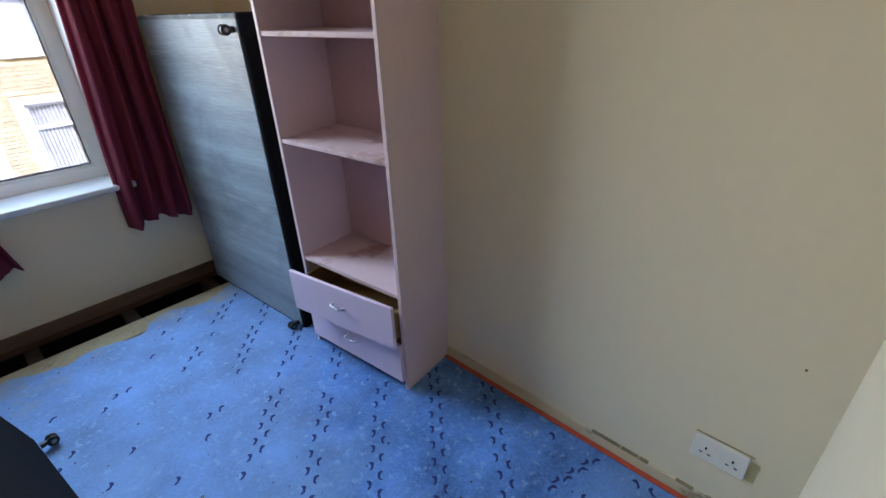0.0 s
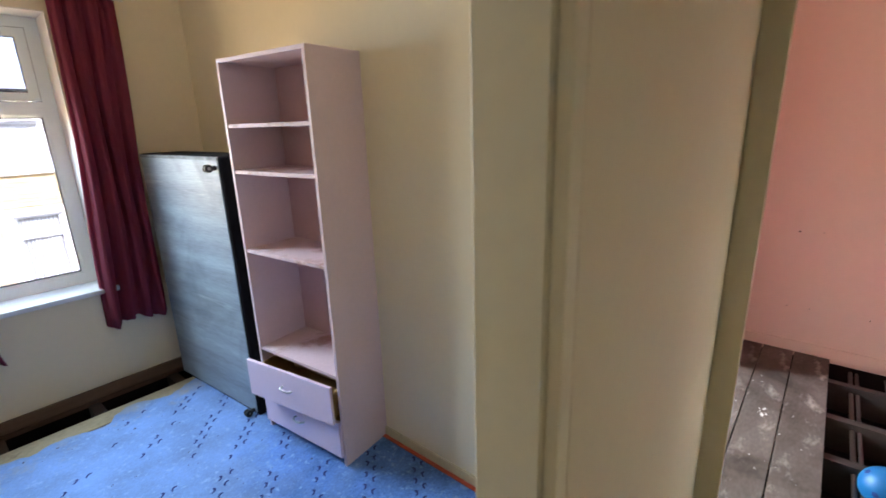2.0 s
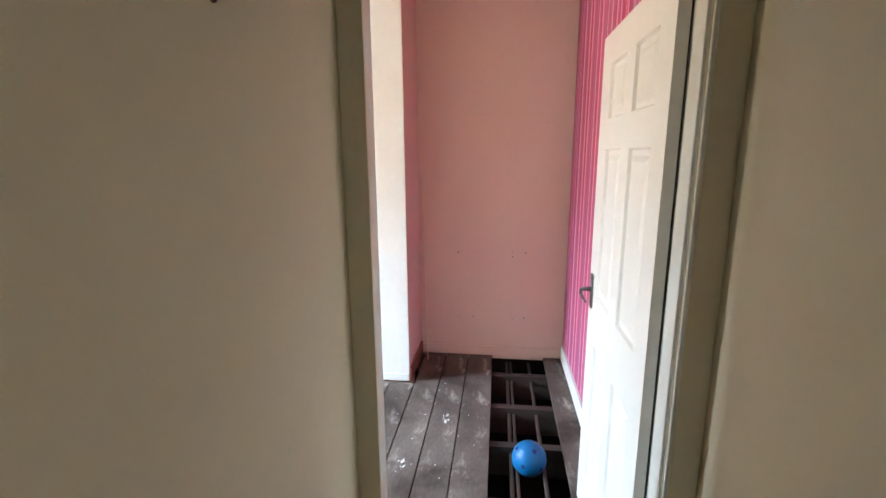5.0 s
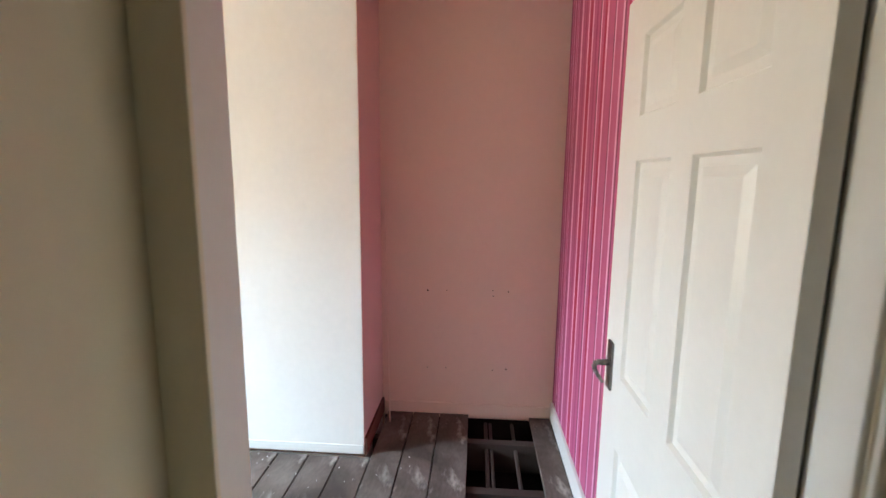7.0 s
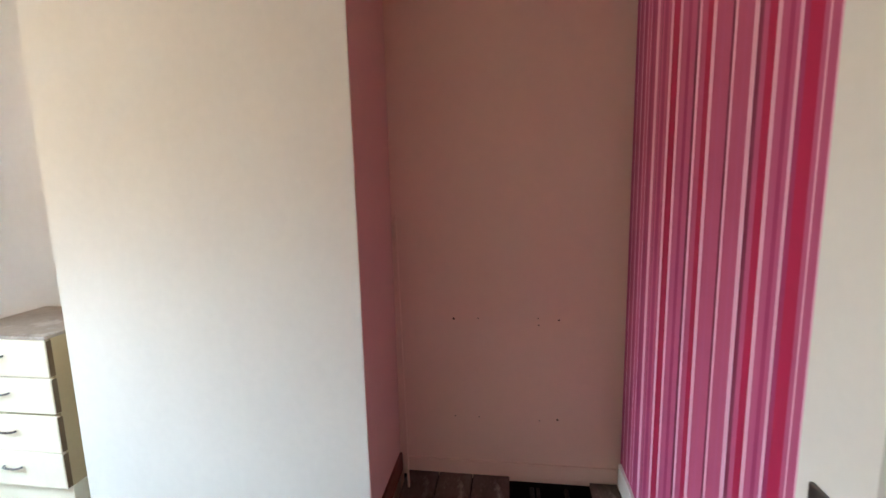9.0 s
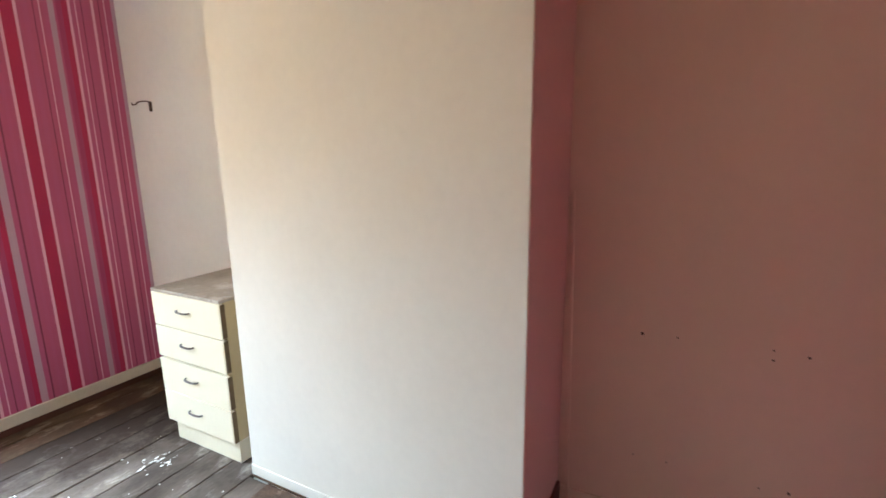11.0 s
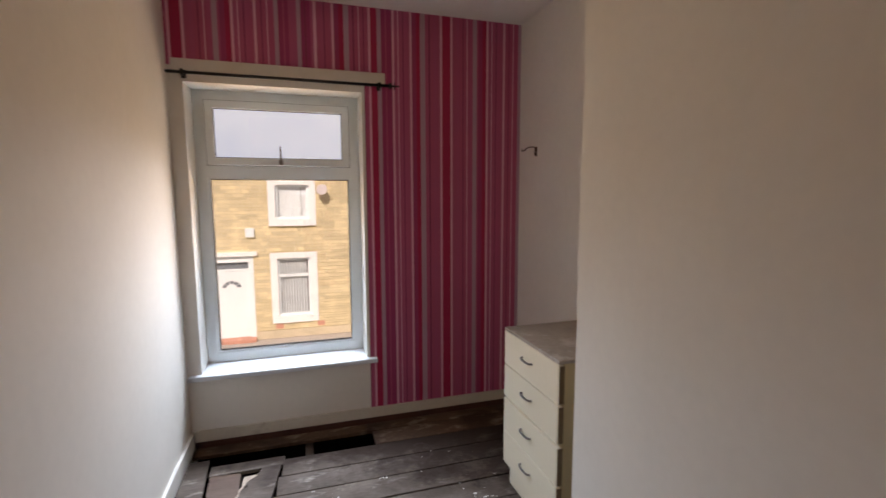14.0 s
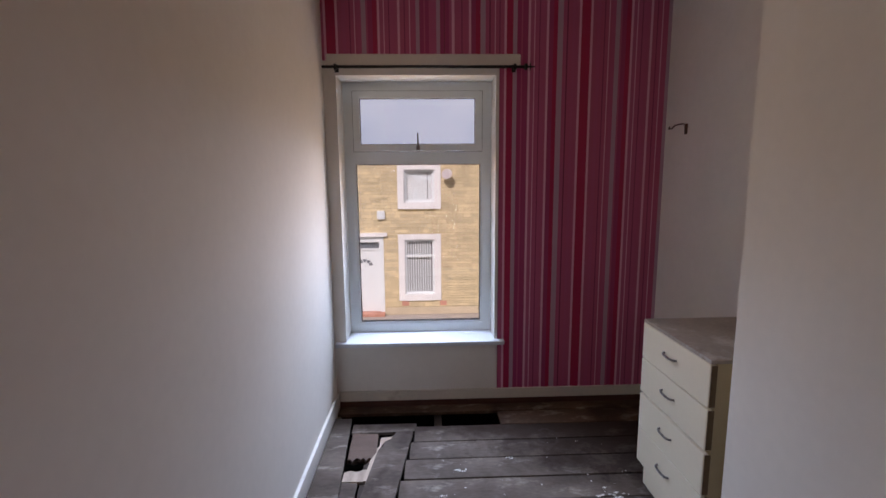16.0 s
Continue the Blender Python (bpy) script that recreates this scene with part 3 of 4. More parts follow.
def chest_of_drawers():
    d = thing("chest_of_drawers", "cream four-drawer chest with a dusty top in the recess", "chest of drawers", (0.0, 1.455, 0.0))
    w, dep, h = 0.53, 0.47, 0.86
    carcass = mat("cream melamine side", rgb(194, 174, 134), 0.45, 0.05, 3, 40, 0.03)
    top = mat("dusty stained chest top", rgb(164, 152, 138), 0.6, 0.25, 5, 60, 0.1, spots=rgb(206, 200, 192), spot_scale=4, spot_lo=0.56)
    boxes("body", [((0.027, 0.004, 0.12), (dep, w - 0.004, h - 0.016))], carcass, d, bevel=0.002)
    boxes("plinth", [((0.03, 0.004, 0), (dep, w - 0.02, 0.118))], FLOOR_CREAM, d, bevel=0.002)
    boxes("top", [((0, 0, h - 0.016), (dep, w, h))], top, d, "stained and dusty top", bevel=0.003)
    band = mat("brown chipboard edge", rgb(112, 92, 66), 0.7, 0.2, 8, 60, 0.1)
    for z0, z1 in ((0.668, 0.842), (0.493, 0.662), (0.303, 0.479), (0.122, 0.298)):
        dr = boxes("drawer", [((0.0, 0.0, z0), (0.02, w, z1))], FLOOR_CREAM, d, bevel=0.003)
        boxes("edge_band", [((0.004, -0.0015, z0 + 0.004), (0.0265, 0.0, z1 - 0.004))], band, dr)
        zc, yc = (z0 + z1) / 2 + 0.005, 0.275
        bm = bmesh.new()
        pts = [Vector((-0.002, yc - 0.05, zc + 0.006)), Vector((-0.014, yc - 0.042, zc + 0.005)), Vector((-0.018, yc - 0.018, zc + 0.003)), Vector((-0.018, yc + 0.018, zc + 0.003)), Vector((-0.014, yc + 0.042, zc + 0.005)), Vector((-0.002, yc + 0.05, zc + 0.006))]
        for p, q in zip(pts, pts[1:]):
            rod(bm, p, q, 0.005, seg=8)
        part("handle", bm, STEEL, dr, "bow-shaped metal handle", smooth=True)


chest_of_drawers()


def wall_marks():
    """Drilled holes in the recess wall, the nail on the landing and the wire on the far wall."""
    bm = bmesh.new()
    for y, z, r in ((-0.30, 0.826, 0.008), (-0.42, 0.83, 0.004), (-0.71, 0.835, 0.004), (-0.712, 0.80, 0.005), (-0.807, 0.828, 0.006), (-0.30, 0.312, 0.004), (-0.42, 0.313, 0.004), (-0.72, 0.308, 0.004), (-0.807, 0.317, 0.007)):
        rod(bm, (XE - 0.002, y, z), (XE + 0.004, y, z), r * 0.75, seg=10)
    h = part("drill_holes", bm, DARKWOOD)
    tagged(h, "old dark drill holes in the pink wall", "holes", kind="stuff")
    bm = bmesh.new()
    rod(bm, (-2.285, YP - 0.005, 1.762), (-2.285, YP, 1.762), 0.004, seg=10)
    tagged(part("screw_head", bm, DARKWOOD), "brown screw head in the landing wall", "screw")
    bm = bmesh.new()
    rod(bm, (XA - 0.004, -0.018, 0.64), (XA, -0.018, 0.64), 0.0028, seg=10)
    tagged(part("screw_head", bm, DARKWOOD), "brown screw head in the cream wall", "screw")
    bm = bmesh.new()
    x = XE - 0.012
    pts = [(x, 2.79, 1.862), (x - 0.01, 2.775, 1.848), (x, 2.75, 1.85), (x - 0.006, 2.72, 1.862), (x, 2.68, 1.866), (x, 2.63, 1.862), (x, 2.61, 1.855), (x, 2.608, 1.80)]
    for p, q in zip(pts, pts[1:]):
        rod(bm, p, q, 0.004, seg=8)
    box(bm, (XE - 0.01, 2.602, 1.80), (XE, 2.612, 1.86))
    tagged(part("wire_hook", bm, DARKWOOD), "bent brown wire hook on the white wall", "hook")
    bm = bmesh.new()
    rod(bm, (0.36, -0.078, 0.0), (0.492, -0.026, 1.36), 0.0055, seg=8)
    tagged(part("cable_conduit", bm, PINK_WALL), "thin painted conduit leaning in the recess corner", "conduit")


wall_marks()


def ball():
    d = thing("ball", "blue rubber ball with dark patches in the floor gap", "ball", (-0.722, -0.783, -0.012))
    bm = bmesh.new()
    bmesh.ops.create_icosphere(bm, subdivisions=4, radius=0.09)
    part("ball_skin", bm, BALL, d, smooth=True)
    bm = bmesh.new()
    bmesh.ops.create_icosphere(bm, subdivisions=1, radius=0.0905)
    dirs = [v.co.normalized() for v in bm.verts]
    bm.free()
    rot = Euler((0.5, 0.3, 0.9)).to_matrix()
    for k, v in enumerate(dirs):
        v = rot @ v
        q = v.to_track_quat("Z", "Y")
        bm = bmesh.new()
        ring = [bm.verts.new((q @ Vector((0.019 * math.cos(a), 0.019 * math.sin(a), 0)) + v * 0.13).normalized() * 0.0915) for a in [2 * math.pi * i / 5 for i in range(5)]]
        c = bm.verts.new(v * 0.0922)
        for i in range(5):
            bm.faces.new((ring[i], ring[(i + 1) % 5], c))
        part("patch", bm, NAVY, d)


ball()


# ---- blue room ----
def bookcase():
    d = thing("bookcase", "tall pale lilac bookcase with open shelves and two drawers", "bookcase", (-2.107, 1.155, 0), 5.8)
    # u: along the front (y), v: depth (x)
    w, dep, h, t = 0.594, 0.295, 1.875, 0.017
    dusty = mat("lilac board with brown dust", rgb(204, 180, 184), 0.6, 0.08, 3, 50, 0.06, spots=rgb(160, 126, 112), spot_scale=3.5, spot_lo=0.53)
    back = mat("dusky pink back board", rgb(190, 158, 164), 0.7, 0.06, 3, 50, 0.05)
    boxes("side", [((0, 0, 0), (dep, t, h))], LILAC, d, bevel=0.0015)
    boxes("side", [((0, w - t, 0), (dep, w, h))], LILAC, d, bevel=0.0015)
    boxes("top", [((0.001, t, h - t), (dep, w - t, h))], LILAC, d, bevel=0.0015)
    boxes("back", [((dep - 0.006, t, 0.06), (dep, w - t, h - t))], back, d)
    for z in (1.598, 1.391, 1.009, 0.483):
        boxes("shelf", [((0.004, t, z - t), (dep - 0.006, w - t, z))], dusty, d, bevel=0.0015)
    boxes("plinth", [((0.03, t, 0), (0.045, w - t, 0.055))], LILAC, d)
    pale = mat("pale lilac drawer front", rgb(216, 196, 212), 0.4, 0.04, 3, 50, 0.04)
    raw = mat("raw softwood drawer side", rgb(150, 122, 76), 0.7, 0.2, 4, 60, 0.15)
    for z0, z1, out, skew in ((0.255, 0.452, -0.046, 4.0), (0.060, 0.252, -0.018, 0.0)):
        m = pose(out, 0, 0, 0, 0, skew)
        dr = boxes("drawer", [((0, 0.012, z0), (0.016, w - 0.012, z1))], pale, d, bevel=0.002, m=m)
        boxes("drawer_box", [((0.016, 0.03, z0 + 0.02), (0.27, 0.042, z1 - 0.05)), ((0.016, w - 0.042, z0 + 0.02), (0.27, w - 0.03, z1 - 0.05)), ((0.016, 0.042, z0 + 0.02), (0.27, w - 0.042, z0 + 0.026)), ((0.262, 0.042, z0 + 0.026), (0.27, w - 0.042, z1 - 0.06))], raw, dr, m=m)
        bm = bmesh.new()
        zc, uc = (z0 + z1) / 2 + 0.01, w / 2
        bow = [(0.0, -0.030, -0.006), (-0.018, -0.026, -0.002), (-0.026, -0.012, 0.004), (-0.027, 0.010, 0.008), (-0.020, 0.026, 0.008), (0.0, 0.031, 0.006)]
        for p, q in zip(bow, bow[1:]):
            rod(bm, m @ Vector((p[0], uc + p[1], zc + p[2])), m @ Vector((q[0], uc + q[1], zc + q[2])), 0.0055, seg=8)
        part("drawer_handle", bm, SILVER, dr, "small chrome bow pull", smooth=True)


bookcase()


def castor(parent, at, way):
    """A swivel castor on a short stem along way, off a flat face."""
    a, w = Vector(at), Vector(way)
    bm = bmesh.new()
    rod(bm, a, a + w * 0.03, 0.012, 0.010)
    c = part("castor", bm, BLACKMETAL, parent, "black twin-wheel castor")
    bm = bmesh.new()
    m = a + w * 0.038
    side = Vector((0, 1, 0))
    rod(bm, m - side * 0.016, m - side * 0.003, 0.020, 0.020, 16)
    rod(bm, m + side * 0.003, m + side * 0.016, 0.020, 0.020, 16)
    part("wheel", bm, BLACKMETAL, c, bevel=0.003)
    bm = bmesh.new()
    rod(bm, m - side * 0.0175, m - side * 0.015, 0.008, 0.008, 12)
    part("hub", bm, STEEL, c)


def bed_bases():
    d = thing("divan_base", "black divan bed base stood on end, grey underside showing", "bed base", (-2.165, 1.865, 0), 4.5)
    boxes("side_cloth", [((0.004, 0, 0), (0.245, 0.90, 1.452))], BLACKCLOTH, d, bevel=0.012)
    boxes("underside", [((0, 0.022, 0.02), (0.006, 0.88, 1.448))], BEDGREY, d, "streaky grey cloth underside", bevel=0.002)
    boxes("edge_strip", [((-0.003, 0.02, 1.432), (0.004, 0.88, 1.449))], FRAYED, d, "frayed pale cloth edge")
    for y, z in ((0.05, 0.03), (0.05, 1.395)):
        castor(d, (0, y, z), (-1, 0, 0))
    d = thing("divan_base", "black divan bed base leaning against the side wall", "bed base", (-3.235, 2.02, 0), 8)
    m = pose(0, 0, 0, 0, -13, 0)
    boxes("side_cloth", [((-0.25, -0.9, 0.057), (0, 0, 1.35))], BLACKCLOTH, d, bevel=0.012, m=m)
    boxes("underside", [((0, -0.88, 0.06), (0.005, -0.02, 1.33))], BLACKCLOTH, d, m=m)
    castor(d, (-0.005, -0.05, 0.04), (1, 0, 0))
    castor(d, (-0.005, -0.82, 0.04), (1, 0, 0))


bed_bases()


def curtain(x_top0, x_top1, x_bot0, x_bot1, z0, z1, y, folds, label, seed):
    rnd = random.Random(seed)
    d = thing("curtain", label, "curtain", group="curtains at the window")
    bm = bmesh.new()
    nu, nv = folds * 12, 26
    ph = [rnd.uniform(0, 6.28) for _ in range(4)]
    rows = []
    for j in range(nv + 1):
        v = j / nv
        row = []
        for i in range(nu + 1):
            u = i / nu
            a, b = x_top0 + (x_bot0 - x_top0) * (1 - v), x_top1 + (x_bot1 - x_top1) * (1 - v)
            amp = 0.020 + 0.024 * (1 - v)
            yy = y + amp * math.sin(u * folds * 6.283 + ph[0] + 0.5 * math.sin(v * 4 + ph[1])) + 0.012 * math.sin(u * folds * 2.7 * 6.283 + ph[2] + v * 2)
            zz = z0 + (z1 - z0) * v + (0.018 * math.sin(u * 9 + ph[3]) * (1 - v) ** 3)
            row.append(bm.verts.new((a + (b - a) * u + 0.008 * math.sin(v * 7 + u * 5 + ph[1]), yy, zz)))
        rows.append(row)
    for j in range(nv):
        for i in range(nu):
            bm.faces.new((rows[j][i], rows[j][i + 1], rows[j + 1][i + 1], rows[j + 1][i]))
    cloth = part("cloth", bm, CURTAIN, d, smooth=True)
    mod = cloth.modifiers.new("thickness", "SOLIDIFY")
    mod.thickness = 0.003


curtain(-2.49, -2.19, -2.56, -2.24, 0.45, 2.30, YN - 0.065, 4, "plum red curtain drawn back to the window's edge", 3)
curtain(-3.75, -3.42, -3.75, -3.03, 0.39, 2.30, YN - 0.065, 6, "plum red curtain hanging at the window's far edge", 5)
pole = thing("curtain_rail", "white curtain rail above the blue room's window", "curtain rail")
boxes("rail", [((-3.78, YN - 0.075, 2.285), (-2.15, YN - 0.055, 2.315))], GLOSS, pole)
boxes("rail_bracket", [((-3.7, YN - 0.055, 2.285), (-3.67, YN, 2.315))], GLOSS, pole)
boxes("rail_bracket", [((-2.3, YN - 0.055, 2.285), (-2.27, YN, 2.315))], GLOSS, pole)


def socket():
    d = thing("double_socket", "white double power socket on the cream wall", "power socket", (XA, 0.082, 0.245))
    boxes("face_plate", [((-0.012, -0.073, -0.045), (0, 0.073, 0.045))], GLOSS, d, bevel=0.004)
    for s in (-0.036, 0.036):
        bm = bmesh.new()
        for dy, dz, hw, hh in ((0, 0.006, 0.0025, 0.005), (-0.011, -0.014, 0.0045, 0.002), (0.011, -0.014, 0.0045, 0.002)):
            box(bm, (-0.0132, s + dy - hw, dz - hh), (-0.011, s + dy + hw, dz + hh))
        part("pin_holes", bm, BLACKMETAL, d)
        boxes("switch", [((-0.015, s * 0.3 - 0.005, 0.016), (-0.0115, s * 0.3 + 0.005, 0.032))], GLOSS, d, bevel=0.001)
    grime = mat("brown wall grime", rgb(150, 132, 100), 0.8, 0.2, 20, 120, 0.1)
    boxes("patch", [((-0.002, -0.08, 0.047), (0, 0.075, 0.051))], grime, d, "dirty line above the plate")
    boxes("patch", [((-0.0015, -0.098, -0.045), (0, -0.075, 0.03))], mat("yellowed old paint", rgb(196, 188, 146), 0.75, 0.1, 20, 120, 0.1), d, "yellowed patch beside the plate")


socket()


def skirting_mould():
    """Dark mould in broken dashes along the top of the low skirting."""
    rnd = random.Random(17)
    bm = bmesh.new()
    y = -0.08
    while y < 0.42:
        n = rnd.uniform(0.02, 0.06)
        if rnd.random() < 0.95 - 1.2 * max(0, y - 0.15):
            h = rnd.uniform(0.0003, 0.001)
            box(bm, (XA - 0.0135, y, 0.0545 - h), (XA - 0.0002, y + n, 0.0562))
        y += n + rnd.uniform(0.0, 0.004)
    tagged(part("skirting_mould", bm, mat("black-green mould", rgb(122, 114, 88), 0.9, 0.4, 30, 120, 0.2)), "dark mould along the top of the skirting", "mould", kind="stuff")


skirting_mould()


def carpet():
    bm = bmesh.new()
    rnd = random.Random(11)
    n = 60
    x0, x1 = XW + 0.02, XA - 0.03
    top, low = [], []
    for i in range(n + 1):
        x = x0 + (x1 - x0) * i / n
        y = 2.55 + 0.03 * math.sin(i * 0.55) + rnd.uniform(-0.012, 0.012) - (0.05 if -3.1 < x < -2.7 else 0)
        top.append(bm.verts.new((x, y, 0.008)))
        low.append(bm.verts.new((x, YA + 0.01, 0.008)))
    for i in range(n):
        bm.faces.new((low[i], low[i + 1], top[i + 1], top[i]))
    c = part("carpet", bm, CARPET)
    mod = c.modifiers.new("thickness", "SOLIDIFY")
    mod.thickness, mod.offset = 0.007, -1
    tagged(c, "worn blue carpet with navy footprint tracks, frayed at the window", "carpet")
    # footprints in slanting double tracks
    bm = bmesh.new()
    ax, nx = Vector((0.69, 0.724, 0)), Vector((-0.724, 0.69, 0))

    def footprint(x, y, angle, side):
        """A curved sole, broad at the toes, with a small heel turned outwards."""
        q = Matrix.Rotation(angle + side * 0.2, 3, "Z")
        sole = ((-0.016, 0.008, 0.0035), (-0.011, 0.003, 0.0055), (-0.002, -0.001, 0.0042), (0.007, -0.002, 0.0062), (0.014, 0.002, 0.0072), (0.018, 0.005, 0.0042))
        edge = [(u, v + r) for u, v, r in sole] + [(u, v - r) for u, v, r in reversed(sole)]
        ring = []
        for u, v in edge:
            o = q @ Vector((u, v * side, 0))
            ring.append(bm.verts.new((x + o.x, y + o.y, 0.0092)))
        bm.faces.new(ring)

    heading = math.atan2(ax.y, ax.x)
    for k in range(-9, 10):
        for j in range(-75, 105):
            side = 1 if j % 2 else -1
            p = nx * (1.986 + k * 0.226 + side * 0.0155) + ax * (j * 0.036)
            x, y = p.x + rnd.uniform(-0.003, 0.003), p.y
            if not (x0 + 0.05 < x < x1 - 0.02 and YA + 0.05 < y < 2.48):
                continue
            if x > -2.14 and 0.37 < y < 0.53:
                continue
            worn = min(0.95, 0.25 * max(0.0, y - 1.0) + max(0.0, (-2.55 - x) / 0.4))
            if rnd.random() > 0.03 + 0.85 * worn:
                footprint(x, y, heading, side)
    for j in range(7):
        side = 1 if j % 2 else -1
        footprint(-2.094 + 0.032 * j, 0.476 - 0.0105 * j + side * 0.006, -0.32, side)
    tagged(part("carpet_footprints", bm, NAVY), "navy footprints printed on the blue carpet", "carpet pattern", kind="stuff")
    bm = bmesh.new()
    for _ in range(230):
        x, y, r = rnd.uniform(-3.4, -1.95), rnd.uniform(0.2, 2.5), rnd.uniform(0.0015, 0.004) * (1.9 if rnd.random() < 0.2 else 1)
        ring = [bm.verts.new((x + r * rnd.uniform(0.6, 1.2) * math.cos(a), y + r * rnd.uniform(0.6, 1.2) * math.sin(a), 0.0096)) for a in [6.283 * i / 7 for i in range(7)]]
        bm.faces.new(ring)
    tagged(part("carpet_burns", bm, BLACKMETAL), "small dark burns and specks on the carpet", "specks", kind="stuff")


carpet()
RED = mat("red paint line", rgb(172, 74, 54), 0.6, 0.15, 6, 60, 0.1)
trim("carpet_edge_strip", [((XA - 0.034, YA + 0.01, 0.0), (XA - 0.014, 1.2, 0.012))], RED, "orange-red strip between carpet and wall")
TAN = mat("bare dusty tan board", rgb(150, 138, 112), 0.85, 0.3, 5, 50, 0.2, spots=rgb(104, 94, 80), spot_scale=6, spot_lo=0.6)
trim("floor_edge_board", [((XW, 2.50, -0.02), (XA, 2.635, 0.003))], TAN, "bare tan floorboard along the front wall", 0.002)
trim("floor_edge_board", [((XW, 2.835, -0.03), (XA, YN, -0.004))], DARKWOOD, "dark floorboard under the front wall", 0.002)
# near-black sheet over the wall paints the shade inside the gap
below = boxes("below_floor_shade", [((XW, YN - 0.004, -0.25), (XA, YN - 0.0005, -0.031))], VOID)
setting(below, "near-black sheet for the shade below the floor", "wall")
for gx in (-3.62, -3.16, -2.72, -2.28):
    trim("joist", [((gx - 0.03, 2.4, -0.2), (gx + 0.03, YN, -0.021))], JOIST, "timber joist across the floor gap")


# ---- outside ----
def house():
    d = thing("terraced_house", "buff stone terraced house with white window surrounds", "house")
    z0, z1, y = -2.65, 2.50, 14.0
    w1, w2, dr = (-1.93, -0.60, 0.70, 2.07), (-1.94, -0.61, -2.20, -0.08), (-3.62, -2.40, -2.65, -0.14)
    xs = sorted({-14.0, 10.0, w1[0], w1[1], w2[0], w2[1], dr[0], dr[1]})
    zs = sorted({z0, z1, *w1[2:], *w2[2:], *dr[2:]})
    cells = []
    for a, b in zip(xs, xs[1:]):
        for c, e in zip(zs, zs[1:]):
            mx, mz = (a + b) / 2, (c + e) / 2
            if any(o[0] < mx < o[1] and o[2] < mz < o[3] for o in (w1, w2, dr)):
                continue
            cells.append(((a, y + 0.02, c), (b, y + 0.3, e)))
    boxes("wall", cells, MORTAR, d)
    # coursed stones
    rnd = random.Random(7)
    bm = bmesh.new()
    z = z0 + 0.25
    while z < z1:
        hgt = rnd.choice((0.07, 0.08, 0.095, 0.11))
        x = -6.5 + rnd.uniform(0, 0.3)
        while x < 2.6:
            wd = rnd.uniform(0.18, 0.52)
            c, e = z + 0.005, min(z + hgt, z1) - 0.005
            segs = [(x, x + wd)]
            for o in (w1, w2, dr):
                if o[2] < e and c < o[3]:
                    segs = [q for p in segs for q in ((p[0], min(p[1], o[0])), (max(p[0], o[1]), p[1])) if q[1] - q[0] > 0.02]
            for a, b in segs:
                box(bm, (a + 0.005, y - rnd.uniform(0.0, 0.014), c), (b - 0.005, y + 0.02, e))
            x += wd
        z += hgt
    st = part("stonework", bm, STONES, d)
    st["kind"] = "stuff"
    boxes("plinth_course", [((-14, y - 0.03, z0), (dr[0], y + 0.02, z0 + 0.24)), ((dr[1], y - 0.03, z0), (10, y + 0.02, z0 + 0.24))], STONE, d)
    boxes("roof", [((-14.2, y - 0.25, z1), (10.2, y + 8, z1 + 0.09))], SLATE, d)
    boxes("gutter", [((-14.2, y - 0.36, z1 - 0.04), (10.2, y - 0.25, z1 + 0.07))], BLACKMETAL, d)
    for o, tr in ((w1, None), (w2, -0.78)):
        win = boxes("window", [((o[0], y - 0.03, o[2]), (o[0] + 0.2, y + 0.2, o[3])), ((o[1] - 0.2, y - 0.03, o[2]), (o[1], y + 0.2, o[3])), ((o[0] + 0.2, y - 0.03, o[3] - 0.17), (o[1] - 0.2, y + 0.2, o[3])), ((o[0] + 0.2, y - 0.06, o[2]), (o[1] - 0.2, y + 0.2, o[2] + 0.2))], SURROUND, d, "white painted stone surround")
        a, b, c, e = o[0] + 0.2, o[1] - 0.2, o[2] + 0.2, o[3] - 0.17
        fr = [((a, y + 0.06, c), (a + 0.07, y + 0.12, e)), ((b - 0.07, y + 0.06, c), (b, y + 0.12, e)), ((a + 0.07, y + 0.06, c), (b - 0.07, y + 0.12, c + 0.07)), ((a + 0.07, y + 0.06, e - 0.07), (b - 0.07, y + 0.12, e))]
        if tr:
            fr.append(((a + 0.07, y + 0.06, tr - 0.04), (b - 0.07, y + 0.12, tr + 0.04)))
        boxes("frame", fr, UPVC, win)
        boxes("pane", [((a + 0.07, y + 0.10, c + 0.07), (b - 0.07, y + 0.106, e - 0.07))], GLASS, win)
        bm = bmesh.new()
        x = a + 0.09
        if tr:
            while x < b - 0.12:
                box(bm, (x, y + 0.14, c + 0.07), (x + 0.045, y + 0.146, e - 0.07))
                x += 0.075
            part("blind", bm, UPVC, win)
        else:
            box(bm, (a + 0.07, y + 0.14, c + 0.07), (b - 0.22, y + 0.15, e - 0.07))
            box(bm, (b - 0.2, y + 0.14, c + 0.07), (b - 0.07, y + 0.15, e - 0.07))
            part("net_curtain", bm, UPVC, win)
        boxes("room_behind", [((a, y + 0.2, c - 0.1), (b, y + 0.22, e))], GREYROOM, win)
    door = boxes("house_door", [((dr[0] + 0.12, y + 0.07, dr[2] + 0.1), (dr[1] - 0.14, y + 0.12, -0.58))], UPVC, d, "white front door with an arched light")
    boxes("door_frame", [((dr[0], y, dr[2]), (dr[0] + 0.12, y + 0.14, dr[3])), ((dr[1] - 0.14, y, dr[2]), (dr[1], y + 0.14, dr[3])), ((dr[0] + 0.12, y, dr[3] - 0.18), (dr[1] - 0.14, y + 0.14, dr[3])), ((dr[0] + 0.12, y + 0.05, -0.58), (dr[1] - 0.14, y + 0.14, -0.52))], UPVC, d)
